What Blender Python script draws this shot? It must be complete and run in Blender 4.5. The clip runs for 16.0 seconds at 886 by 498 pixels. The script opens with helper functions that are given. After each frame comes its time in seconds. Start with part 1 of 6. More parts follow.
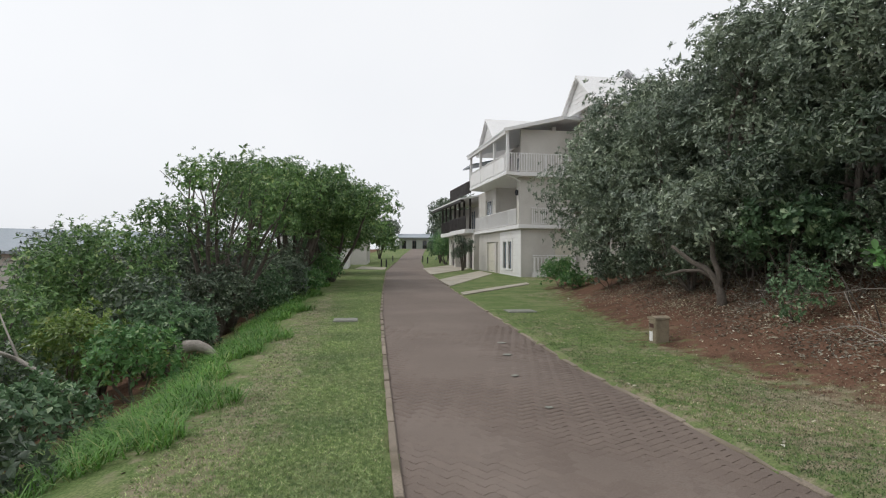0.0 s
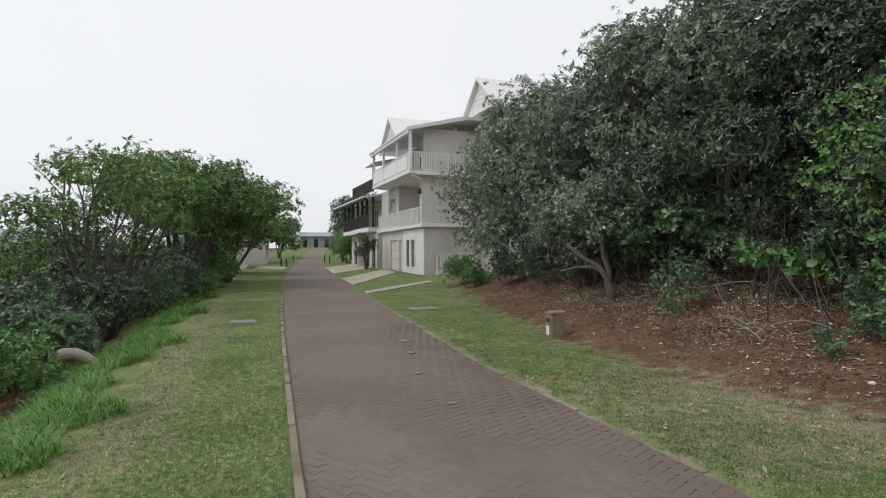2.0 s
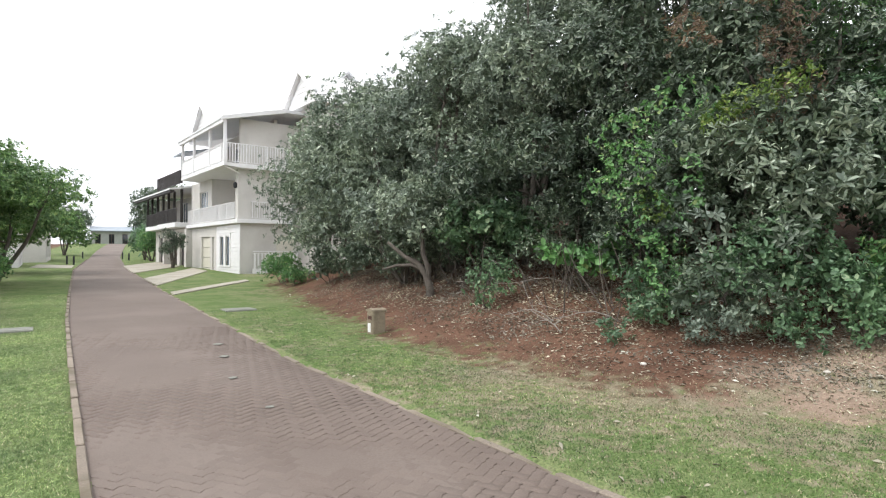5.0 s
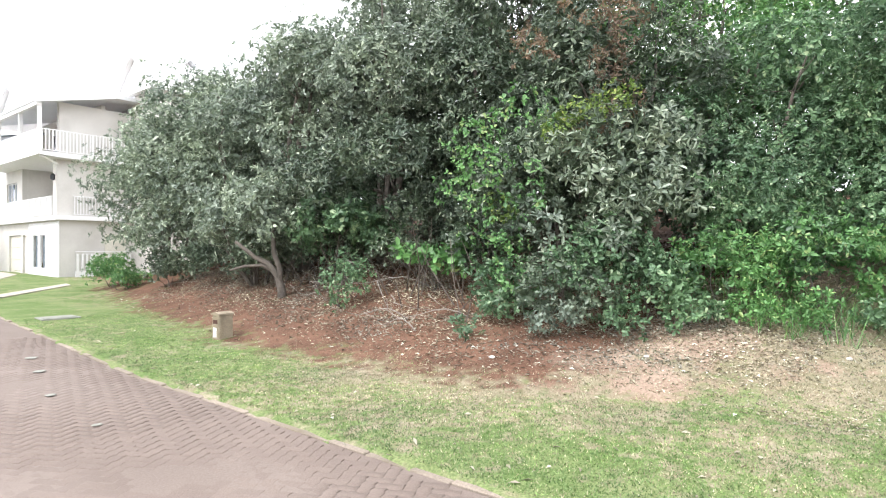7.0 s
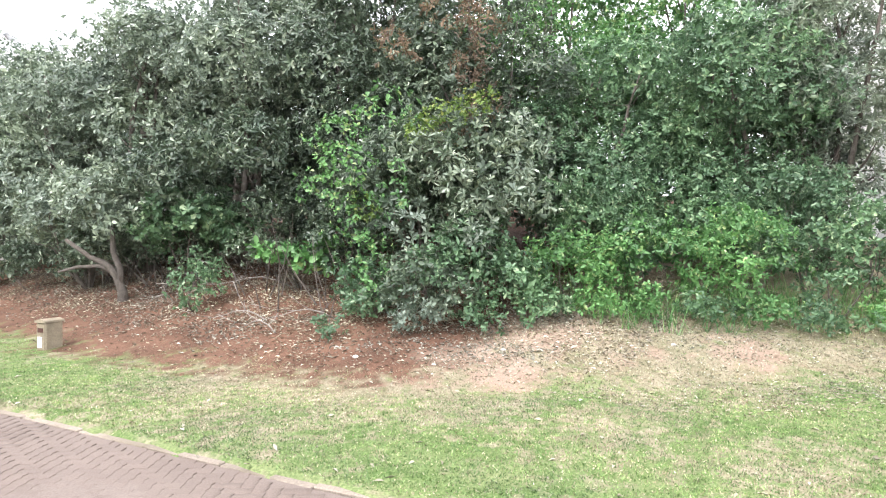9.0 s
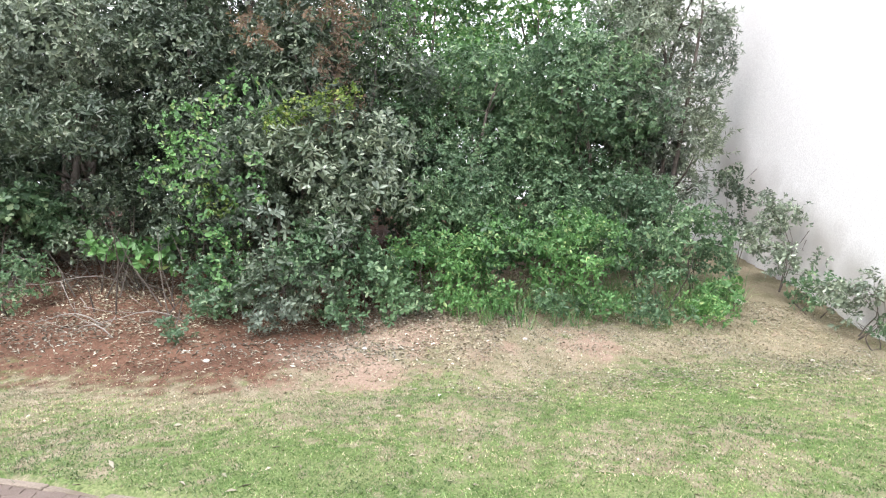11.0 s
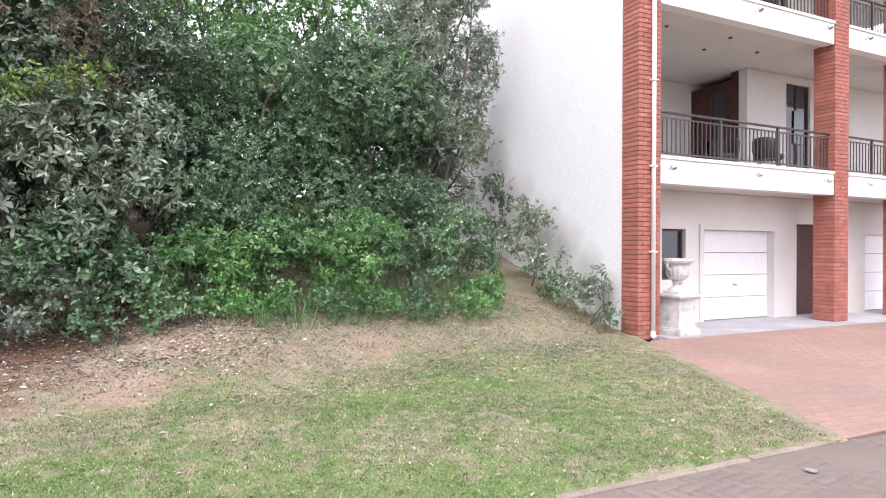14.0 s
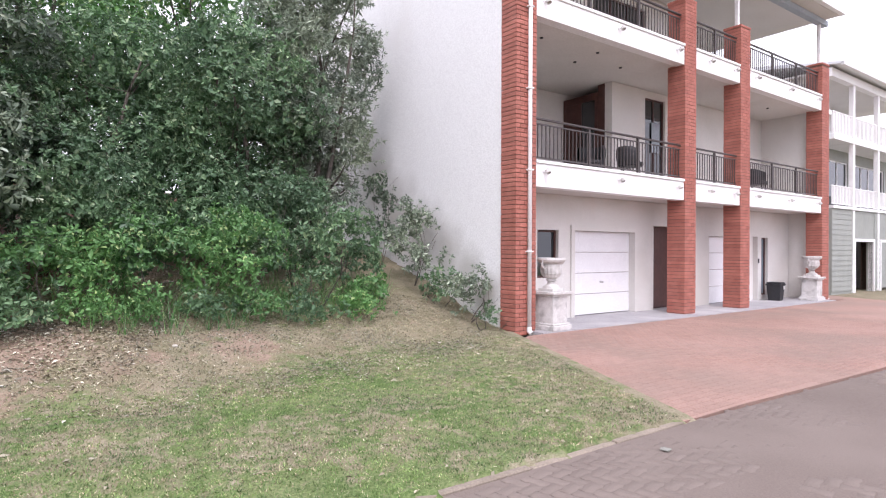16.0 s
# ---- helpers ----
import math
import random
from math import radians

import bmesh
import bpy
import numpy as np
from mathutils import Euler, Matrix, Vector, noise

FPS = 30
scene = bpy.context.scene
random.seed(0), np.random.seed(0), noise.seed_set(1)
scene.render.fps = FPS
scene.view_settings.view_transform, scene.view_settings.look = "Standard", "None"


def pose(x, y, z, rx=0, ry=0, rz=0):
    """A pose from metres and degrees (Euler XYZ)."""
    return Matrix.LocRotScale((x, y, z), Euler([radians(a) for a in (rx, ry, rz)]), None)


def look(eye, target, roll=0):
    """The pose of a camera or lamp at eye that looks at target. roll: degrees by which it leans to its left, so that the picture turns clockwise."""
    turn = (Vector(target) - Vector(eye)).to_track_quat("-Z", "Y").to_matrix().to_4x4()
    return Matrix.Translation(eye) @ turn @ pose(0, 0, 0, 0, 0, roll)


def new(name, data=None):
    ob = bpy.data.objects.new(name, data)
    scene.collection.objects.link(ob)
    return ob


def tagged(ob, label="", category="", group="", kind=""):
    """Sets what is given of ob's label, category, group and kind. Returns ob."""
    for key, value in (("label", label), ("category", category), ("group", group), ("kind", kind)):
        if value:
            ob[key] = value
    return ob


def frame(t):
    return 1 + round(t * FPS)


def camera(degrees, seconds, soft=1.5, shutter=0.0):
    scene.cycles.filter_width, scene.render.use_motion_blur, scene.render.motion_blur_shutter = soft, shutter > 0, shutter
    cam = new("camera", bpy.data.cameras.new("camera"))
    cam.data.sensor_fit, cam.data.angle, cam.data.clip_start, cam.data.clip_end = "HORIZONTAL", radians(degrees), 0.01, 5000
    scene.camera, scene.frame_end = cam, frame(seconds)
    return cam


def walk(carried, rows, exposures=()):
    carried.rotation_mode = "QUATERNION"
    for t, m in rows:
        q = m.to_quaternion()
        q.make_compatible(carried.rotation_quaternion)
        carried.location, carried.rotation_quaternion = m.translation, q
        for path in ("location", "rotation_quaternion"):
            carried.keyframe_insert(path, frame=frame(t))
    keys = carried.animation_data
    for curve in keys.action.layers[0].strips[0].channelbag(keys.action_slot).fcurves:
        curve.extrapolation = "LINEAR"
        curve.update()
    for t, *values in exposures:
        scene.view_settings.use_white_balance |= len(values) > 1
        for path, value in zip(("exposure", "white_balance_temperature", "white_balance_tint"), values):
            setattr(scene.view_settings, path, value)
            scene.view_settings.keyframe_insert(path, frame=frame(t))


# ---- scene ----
cam = camera(74.15, 16.0, soft=1.15)
EYE = (0.0, 0.0, 1.6)
TURNS = [
    (0.0, 0.01, 0.74, -0.20), (0.5, -2.16, 0.71, -0.17), (1.0, -4.31, 0.69, -0.07), (1.5, -6.49, 0.66, -0.01),
    (2.0, -9.42, 0.59, 0.16), (2.5, -12.38, 0.58, 0.28), (3.0, -14.79, 0.53, 0.31), (3.5, -17.27, 0.57, 0.25),
    (4.0, -20.19, 0.49, 0.03), (6.5, -37.21, 0.37, 0.15), (7.0, -40.79, 0.34, 0.15), (7.5, -44.23, 0.30, 0.15),
    (8.0, -47.46, 0.26, 0.21), (8.5, -50.66, 0.26, 0.16), (9.0, -54.06, 0.17, 0.24), (11.5, -71.41, 0.06, -0.34),
    (12.0, -75.62, 0.07, -0.33), (12.5, -79.23, 0.03, -0.27), (13.0, -82.49, 0.02, -0.30), (13.5, -85.69, 0.08, -0.20),
    (14.0, -88.67, 0.05, -0.28), (14.5, -91.68, 0.02, -0.32), (15.0, -94.86, 0.03, -0.29), (15.5, -97.65, 0.14, -0.21),
    (16.0, -100.01, 0.09, -0.26)]
walk(cam, [(t, pose(*EYE, 90 + pitch, roll, yaw)) for t, yaw, pitch, roll in TURNS],
     exposures=[(0.0, -0.12, 6500, 10), (2.0, -0.16, 6500, 10), (3.0, -0.04, 6500, 10), (4.0, 0.3, 6450, 10), (6.5, 1.48, 6350, 12), (9.0, 1.82, 6300, 14),
                (11.5, 1.4, 6300, 16), (14.0, 1.22, 6200, 20), (16.0, 0.95, 6150, 23)])

# ---- light: a bright overcast sky ----
world = bpy.data.worlds.new("overcast_sky")
scene.world = world
world.use_nodes = True
wn, wl = world.node_tree.nodes, world.node_tree.links
sky = wn.new("ShaderNodeTexSky")
sky.sky_type, sky.sun_disc = "NISHITA", False
sky.sun_elevation, sky.sun_rotation = radians(53), radians(278)
sky.air_density, sky.dust_density = 1.0, 4.0
hsv = wn.new("ShaderNodeHueSaturation")
hsv.inputs["Saturation"].default_value = 0.12
wl.new(sky.outputs[0], hsv.inputs["Color"])
cloud = wn.new("ShaderNodeTexNoise")
cloud.inputs["Scale"].default_value, cloud.inputs["Detail"].default_value = 1.6, 5
cloud_ramp = wn.new("ShaderNodeValToRGB")
cloud_ramp.color_ramp.elements[0].color = (9.2, 9.6, 10.2, 1)
cloud_ramp.color_ramp.elements[1].color = (11.5, 11.6, 11.8, 1)
coord = wn.new("ShaderNodeTexCoord")
wl.new(coord.outputs["Generated"], cloud.inputs["Vector"])
wl.new(cloud.outputs["Fac"], cloud_ramp.inputs[0])
blend = wn.new("ShaderNodeMix")
blend.data_type = "RGBA"
blend.inputs[0].default_value = 0.75
wl.new(hsv.outputs[0], blend.inputs[6])
wl.new(cloud_ramp.outputs[0], blend.inputs[7])
back = next(n for n in wn if n.type == "BACKGROUND")
back.inputs["Strength"].default_value = 0.11
wl.new(blend.outputs[2], back.inputs["Color"])

sun = new("sun", bpy.data.lights.new("sun", "SUN"))
sun.data.energy, sun.data.angle, sun.data.color = 1.0, radians(25), (1.0, 0.96, 0.9)
sun.matrix_world = look((0, 0, 30), (7.5, -1, 20))


# ---- materials ----
def material(name, dark, light, scale=6.0, rough=0.8, bump=0.15, grain=60.0, stain=None, stain_scale=0.6, stain_at=0.58,
             local=False, random_by=None, spread=0.12, metal=0.0, spec=0.4):
    """A surface with coarse and fine variation, stains and relief. random_by: 'object' or 'island'."""
    m = bpy.data.materials.new(name)
    m.use_nodes = True
    n, l = m.node_tree.nodes, m.node_tree.links
    p = n["Principled BSDF"]
    p.inputs["Roughness"].default_value, p.inputs["Metallic"].default_value = rough, metal
    p.inputs["Specular IOR Level"].default_value = spec
    if local:
        place = n.new("ShaderNodeTexCoord").outputs["Object"]
    else:
        place = n.new("ShaderNodeNewGeometry").outputs["Position"]

    def noise_at(s, detail=4):
        t = n.new("ShaderNodeTexNoise")
        t.inputs["Scale"].default_value, t.inputs["Detail"].default_value = s, detail
        l.new(place, t.inputs["Vector"])
        return t.outputs["Fac"]

    def ramp(value, stops):
        r = n.new("ShaderNodeValToRGB")
        e = r.color_ramp.elements
        e[0].position, e[1].position = stops[0][0], stops[1][0]
        e[0].color, e[1].color = (*stops[0][1], 1), (*stops[1][1], 1)
        l.new(value, r.inputs[0])
        return r.outputs[0]

    def mixed(fac, a, b, mode="MIX"):
        x = n.new("ShaderNodeMix")
        x.data_type, x.blend_type = "RGBA", mode
        if isinstance(fac, float):
            x.inputs[0].default_value = fac
        else:
            l.new(fac, x.inputs[0])
        for k, v in ((6, a), (7, b)):
            if isinstance(v, tuple):
                x.inputs[k].default_value = (*v, 1)
            else:
                l.new(v, x.inputs[k])
        return x.outputs[2]

    coarse, fine = noise_at(scale), noise_at(grain, 2)
    colour = ramp(coarse, [(0.3, dark), (0.7, light)])
    colour = mixed(0.35, colour, ramp(fine, [(0.3, tuple(c * 0.6 for c in dark)), (0.7, tuple(min(1, c * 1.25) for c in light))]))
    if stain:
        fac = ramp(noise_at(stain_scale, 6), [(stain_at - 0.1, (0, 0, 0)), (stain_at + 0.1, (1, 1, 1))])
        colour = mixed(fac, colour, stain)
    if random_by:
        if random_by == "object":
            value = n.new("ShaderNodeObjectInfo").outputs["Random"]
        else:
            value = n.new("ShaderNodeNewGeometry").outputs["Random Per Island"]
        colour = mixed(1.0, colour, ramp(value, [(0.0, (1 - spread,) * 3), (1.0, (1 + spread,) * 3)]), "MULTIPLY")
    l.new(colour, p.inputs["Base Color"])
    if bump:
        b = n.new("ShaderNodeBump")
        b.inputs["Strength"].default_value, b.inputs["Distance"].default_value = bump, 0.02
        l.new(fine, b.inputs["Height"])
        l.new(b.outputs[0], p.inputs["Normal"])
    return m


def leaf_material(name, dark, light, odd, rough=0.42, through_light=0.27, odd_at=0.93, tufts=0.0):
    """Leaves: each one its own shade, a few of an odd colour, some light passing through."""
    m = bpy.data.materials.new(name)
    m.use_nodes = True
    n, l = m.node_tree.nodes, m.node_tree.links
    p = n["Principled BSDF"]
    p.inputs["Roughness"].default_value, p.inputs["Specular IOR Level"].default_value = rough, 0.5
    r = n.new("ShaderNodeValToRGB")
    e = r.color_ramp.elements
    e[0].color, e[1].position, e[1].color = (*dark, 1), odd_at - 0.03, (*light, 1)
    e.new(odd_at).color = (*odd, 1)
    l.new(n.new("ShaderNodeNewGeometry").outputs["Random Per Island"], r.inputs[0])
    patch = n.new("ShaderNodeTexNoise")
    patch.inputs["Scale"].default_value, patch.inputs["Detail"].default_value = 0.8, 4
    l.new(n.new("ShaderNodeNewGeometry").outputs["Position"], patch.inputs["Vector"])
    tone = n.new("ShaderNodeValToRGB")
    tone.color_ramp.elements[0].position, tone.color_ramp.elements[1].position = 0.35, 0.65
    tone.color_ramp.elements[0].color, tone.color_ramp.elements[1].color = (0.7, 0.75, 0.72, 1), (1.2, 1.22, 1.05, 1)
    l.new(patch.outputs["Fac"], tone.inputs[0])
    x = n.new("ShaderNodeMix")
    x.data_type, x.blend_type = "RGBA", "MULTIPLY"
    x.inputs[0].default_value = 1.0
    l.new(r.outputs[0], x.inputs[6])
    l.new(tone.outputs[0], x.inputs[7])
    if tufts:
        clump = n.new("ShaderNodeTexNoise")
        clump.inputs["Scale"].default_value, clump.inputs["Detail"].default_value = tufts, 3
        l.new(n.new("ShaderNodeNewGeometry").outputs["Position"], clump.inputs["Vector"])
        shade = n.new("ShaderNodeValToRGB")
        shade.color_ramp.elements[0].position, shade.color_ramp.elements[1].position = 0.38, 0.62
        shade.color_ramp.elements[0].color, shade.color_ramp.elements[1].color = (0.5, 0.58, 0.5, 1), (1.4, 1.35, 1.4, 1)
        l.new(clump.outputs["Fac"], shade.inputs[0])
        y = n.new("ShaderNodeMix")
        y.data_type, y.blend_type = "RGBA", "MULTIPLY"
        y.inputs[0].default_value = 1.0
        l.new(x.outputs[2], y.inputs[6])
        l.new(shade.outputs[0], y.inputs[7])
        x = y
    l.new(x.outputs[2], p.inputs["Base Color"])
    t = n.new("ShaderNodeBsdfTranslucent")
    l.new(x.outputs[2], t.inputs["Color"])
    s = n.new("ShaderNodeMixShader")
    s.inputs[0].default_value = through_light
    l.new(p.outputs[0], s.inputs[1])
    l.new(t.outputs[0], s.inputs[2])
    l.new(s.outputs[0], n["Material Output"].inputs["Surface"])
    return m


def ground_material():
    """Lawn, bare red soil and dry patches, laid out by the soil and dry attributes of the ground."""
    m = bpy.data.materials.new("lawn_and_soil")
    m.use_nodes = True
    n, l = m.node_tree.nodes, m.node_tree.links
    p = n["Principled BSDF"]
    p.inputs["Roughness"].default_value, p.inputs["Specular IOR Level"].default_value = 0.95, 0.1
    place = n.new("ShaderNodeNewGeometry").outputs["Position"]

    def noise_at(s, detail=5):
        t = n.new("ShaderNodeTexNoise")
        t.inputs["Scale"].default_value, t.inputs["Detail"].default_value = s, detail
        l.new(place, t.inputs["Vector"])
        return t.outputs["Fac"]

    def ramp(value, a, ca, b, cb):
        r = n.new("ShaderNodeValToRGB")
        e = r.color_ramp.elements
        e[0].position, e[1].position, e[0].color, e[1].color = a, b, (*ca, 1), (*cb, 1)
        l.new(value, r.inputs[0])
        return r.outputs[0]

    def mixed(fac, a, b):
        x = n.new("ShaderNodeMix")
        x.data_type = "RGBA"
        if isinstance(fac, float):
            x.inputs[0].default_value = fac
        else:
            l.new(fac, x.inputs[0])
        l.new(a, x.inputs[6])
        l.new(b, x.inputs[7])
        return x.outputs[2]

    def edge(attribute, s, amount):
        a = n.new("ShaderNodeAttribute")
        a.attribute_name = attribute
        q = n.new("ShaderNodeMath")
        q.operation = "MULTIPLY_ADD"
        l.new(noise_at(s, 8), q.inputs[0])
        q.inputs[1].default_value = amount
        l.new(a.outputs["Fac"], q.inputs[2])
        centred = n.new("ShaderNodeMath")
        centred.operation = "SUBTRACT"
        l.new(q.outputs[0], centred.inputs[0])
        centred.inputs[1].default_value = amount / 2
        return ramp(centred.outputs[0], 0.33, (0, 0, 0), 0.69, (1, 1, 1))

    grass = mixed(0.5, ramp(noise_at(1.3, 8), 0.4, (0.078, 0.142, 0.036), 0.64, (0.2, 0.225, 0.105)),
                  ramp(noise_at(42, 5), 0.36, (0.055, 0.09, 0.03), 0.64, (0.25, 0.29, 0.13)))
    dry = mixed(0.5, ramp(noise_at(2.2, 7), 0.35, (0.16, 0.15, 0.085), 0.65, (0.33, 0.285, 0.205)),
                ramp(noise_at(60, 4), 0.35, (0.1, 0.09, 0.05), 0.65, (0.4, 0.35, 0.25)))
    # red soil, toned darker to carry part of the thicket's shade
    red = mixed(0.45, ramp(noise_at(1.7, 6), 0.35, (0.078, 0.038, 0.025), 0.65, (0.18, 0.096, 0.063)),
                ramp(noise_at(32, 8), 0.35, (0.05, 0.03, 0.021), 0.65, (0.21, 0.132, 0.092)))
    sand = mixed(0.4, ramp(noise_at(2.1, 7), 0.35, (0.24, 0.165, 0.12), 0.65, (0.37, 0.275, 0.21)),
                 ramp(noise_at(36, 8), 0.35, (0.17, 0.125, 0.09), 0.65, (0.4, 0.32, 0.25)))
    colour = mixed(edge("dry", 5.0, 2.2), grass, dry)
    colour = mixed(edge("soil", 4.0, 1.5), colour, mixed(edge("sand", 1.5, 0.8), red, sand))
    l.new(colour, p.inputs["Base Color"])
    b = n.new("ShaderNodeBump")
    b.inputs["Strength"].default_value, b.inputs["Distance"].default_value = 0.6, 0.03
    l.new(noise_at(45, 6), b.inputs["Height"])
    l.new(b.outputs[0], p.inputs["Normal"])
    return m


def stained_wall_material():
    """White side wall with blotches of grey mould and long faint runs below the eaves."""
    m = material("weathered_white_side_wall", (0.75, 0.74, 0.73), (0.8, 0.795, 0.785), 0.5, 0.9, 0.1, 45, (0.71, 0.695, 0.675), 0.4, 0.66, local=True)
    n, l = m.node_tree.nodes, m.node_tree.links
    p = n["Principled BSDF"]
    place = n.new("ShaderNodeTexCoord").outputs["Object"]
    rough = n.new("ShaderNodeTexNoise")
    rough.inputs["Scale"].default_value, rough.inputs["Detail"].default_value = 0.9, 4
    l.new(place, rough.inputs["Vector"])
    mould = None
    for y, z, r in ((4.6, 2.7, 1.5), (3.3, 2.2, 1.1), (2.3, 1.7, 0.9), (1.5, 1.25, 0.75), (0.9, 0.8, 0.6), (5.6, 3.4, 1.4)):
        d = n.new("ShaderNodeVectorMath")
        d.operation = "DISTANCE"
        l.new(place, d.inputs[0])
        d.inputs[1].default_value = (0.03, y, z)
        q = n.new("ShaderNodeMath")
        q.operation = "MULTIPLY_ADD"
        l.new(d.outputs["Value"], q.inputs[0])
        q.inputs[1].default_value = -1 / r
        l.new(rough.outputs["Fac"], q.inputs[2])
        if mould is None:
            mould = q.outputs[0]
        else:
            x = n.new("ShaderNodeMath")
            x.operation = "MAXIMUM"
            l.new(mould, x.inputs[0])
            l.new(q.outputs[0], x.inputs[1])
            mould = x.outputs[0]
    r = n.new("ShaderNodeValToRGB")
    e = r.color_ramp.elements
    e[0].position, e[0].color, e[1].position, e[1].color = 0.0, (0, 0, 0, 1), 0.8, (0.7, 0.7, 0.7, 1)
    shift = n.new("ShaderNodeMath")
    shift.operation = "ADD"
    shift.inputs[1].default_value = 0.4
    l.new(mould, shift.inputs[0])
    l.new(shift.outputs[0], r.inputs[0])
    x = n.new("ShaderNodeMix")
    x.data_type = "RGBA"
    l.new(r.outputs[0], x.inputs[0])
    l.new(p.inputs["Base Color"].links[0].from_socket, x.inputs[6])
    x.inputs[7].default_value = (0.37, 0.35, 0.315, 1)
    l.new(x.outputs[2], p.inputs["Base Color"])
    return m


def glass_material(name, tint):
    m = bpy.data.materials.new(name)
    m.use_nodes = True
    p = m.node_tree.nodes["Principled BSDF"]
    p.inputs["Base Color"].default_value = (*tint, 1)
    p.inputs["Roughness"].default_value, p.inputs["Specular IOR Level"].default_value = 0.05, 0.8
    return m


M_GROUND = ground_material()
M_ROAD = material("worn_brown_paving", (0.14, 0.108, 0.09), (0.185, 0.147, 0.124), 0.8, 0.85, 0.25, 70, (0.205, 0.166, 0.142), 0.3, 0.6)
M_PAVER = material("brown_paver", (0.134, 0.102, 0.084), (0.18, 0.141, 0.118), 0.8, 0.85, 0.25, 90, (0.2, 0.162, 0.138), 0.35, 0.58, random_by="island", spread=0.06)
M_PAVER_PALE = material("paler_brown_paver", (0.15, 0.118, 0.1), (0.198, 0.16, 0.137), 0.8, 0.9, 0.25, 90, (0.2, 0.162, 0.138), 0.35, 0.58, random_by="island", spread=0.05)
M_PAVER_ONE = material("brown_paver_single", (0.134, 0.102, 0.084), (0.18, 0.141, 0.118), 0.8, 0.85, 0.25, 90, (0.2, 0.162, 0.138), 0.35, 0.58, random_by="object", spread=0.06)
M_KERB = material("pale_concrete_kerb", (0.2, 0.165, 0.13), (0.3, 0.25, 0.2), 3, 0.9, 0.3, 60, (0.14, 0.115, 0.08), 1.5, random_by="object")
M_REDPAVE = material("faded_red_brick_paving", (0.285, 0.172, 0.135), (0.365, 0.235, 0.192), 0.6, 0.85, 0.2, 45, (0.265, 0.185, 0.15), 0.4, 0.55, random_by="island", spread=0.05)
M_REDPAVE_ONE = material("faded_red_paving_brick", (0.285, 0.172, 0.135), (0.365, 0.235, 0.192), 0.6, 0.85, 0.2, 45, (0.265, 0.185, 0.15), 0.4, 0.55, random_by="object", spread=0.05)
M_BRICK = material("red_face_brick", (0.31, 0.1, 0.072), (0.43, 0.165, 0.125), 5, 0.75, 0.3, 80, random_by="object", spread=0.14)
M_BRICKS = material("red_face_brick_joined", (0.31, 0.1, 0.072), (0.43, 0.165, 0.125), 5, 0.75, 0.3, 80, random_by="island", spread=0.14)
M_MORTAR = material("dark_mortar", (0.13, 0.07, 0.055), (0.2, 0.11, 0.085), 20, 0.95, 0.3, 90)
M_PLASTER = material("off_white_plaster", (0.6, 0.575, 0.54), (0.68, 0.66, 0.63), 0.8, 0.9, 0.12, 50, (0.53, 0.5, 0.46), 0.35, 0.66)
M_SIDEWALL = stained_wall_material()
M_WHITE = material("white_paint", (0.76, 0.75, 0.74), (0.83, 0.82, 0.81), 2, 0.55, 0.06, 40, (0.68, 0.66, 0.63), 1.2, 0.68)
M_DOORWHITE = material("white_garage_door_paint", (0.73, 0.72, 0.73), (0.79, 0.78, 0.79), 3, 0.45, 0.04, 40)
M_BROWN = material("dark_brown_timber", (0.05, 0.021, 0.018), (0.09, 0.037, 0.03), 8, 0.5, 0.2, 50)
M_RAIL = material("dark_bronze_rail", (0.055, 0.045, 0.043), (0.085, 0.07, 0.066), 10, 0.45, 0.05, 40, metal=0.3)
M_STONE = material("cast_white_stone", (0.5, 0.48, 0.46), (0.66, 0.64, 0.62), 9, 0.85, 0.35, 70, (0.34, 0.33, 0.31), 5, 0.62)
M_APRON = material("grey_screed", (0.3, 0.29, 0.3), (0.4, 0.39, 0.4), 1.5, 0.75, 0.15, 60, (0.46, 0.44, 0.44), 0.8, 0.6)
M_GREYCLAD = material("grey_green_cladding", (0.26, 0.275, 0.25), (0.32, 0.33, 0.3), 2, 0.7, 0.1, 40)
M_CREAM = material("cream_plaster", (0.55, 0.53, 0.49), (0.64, 0.615, 0.575), 0.8, 0.9, 0.12, 50, (0.47, 0.45, 0.41), 0.5, 0.62)
M_CREAMDOOR = material("cream_door_paint", (0.6, 0.57, 0.48), (0.68, 0.65, 0.56), 2, 0.6, 0.05, 40)
M_ROOF = material("pale_grey_roof_sheet", (0.66, 0.67, 0.68), (0.74, 0.75, 0.76), 1.5, 0.5, 0.1, 30)
M_FARROOF = material("blue_grey_roof", (0.27, 0.31, 0.35), (0.36, 0.4, 0.44), 1.0, 0.6, 0.1, 20)
M_BARK = material("grey_brown_bark", (0.07, 0.06, 0.05), (0.165, 0.142, 0.12), 7, 0.95, 0.8, 40)
M_TWIG = material("pale_dead_wood", (0.24, 0.215, 0.19), (0.36, 0.33, 0.29), 12, 0.95, 0.4, 60)
M_BOX = material("weathered_tan_box", (0.23, 0.19, 0.13), (0.31, 0.26, 0.185), 5, 0.85, 0.3, 60, (0.17, 0.14, 0.1), 4, 0.6)
M_BLACK = material("black_plastic", (0.018, 0.018, 0.02), (0.03, 0.03, 0.033), 6, 0.5, 0.05, 40)
M_DARKTIMBER = material("near_black_timber", (0.022, 0.018, 0.017), (0.042, 0.034, 0.031), 8, 0.6, 0.2, 50)
M_CURTAIN = material("red_brown_curtain", (0.2, 0.08, 0.075), (0.3, 0.14, 0.13), 4, 0.95, 0.1, 50)
M_SILVER = material("brushed_steel", (0.45, 0.44, 0.43), (0.55, 0.54, 0.53), 20, 0.35, 0.05, 60, metal=0.8)
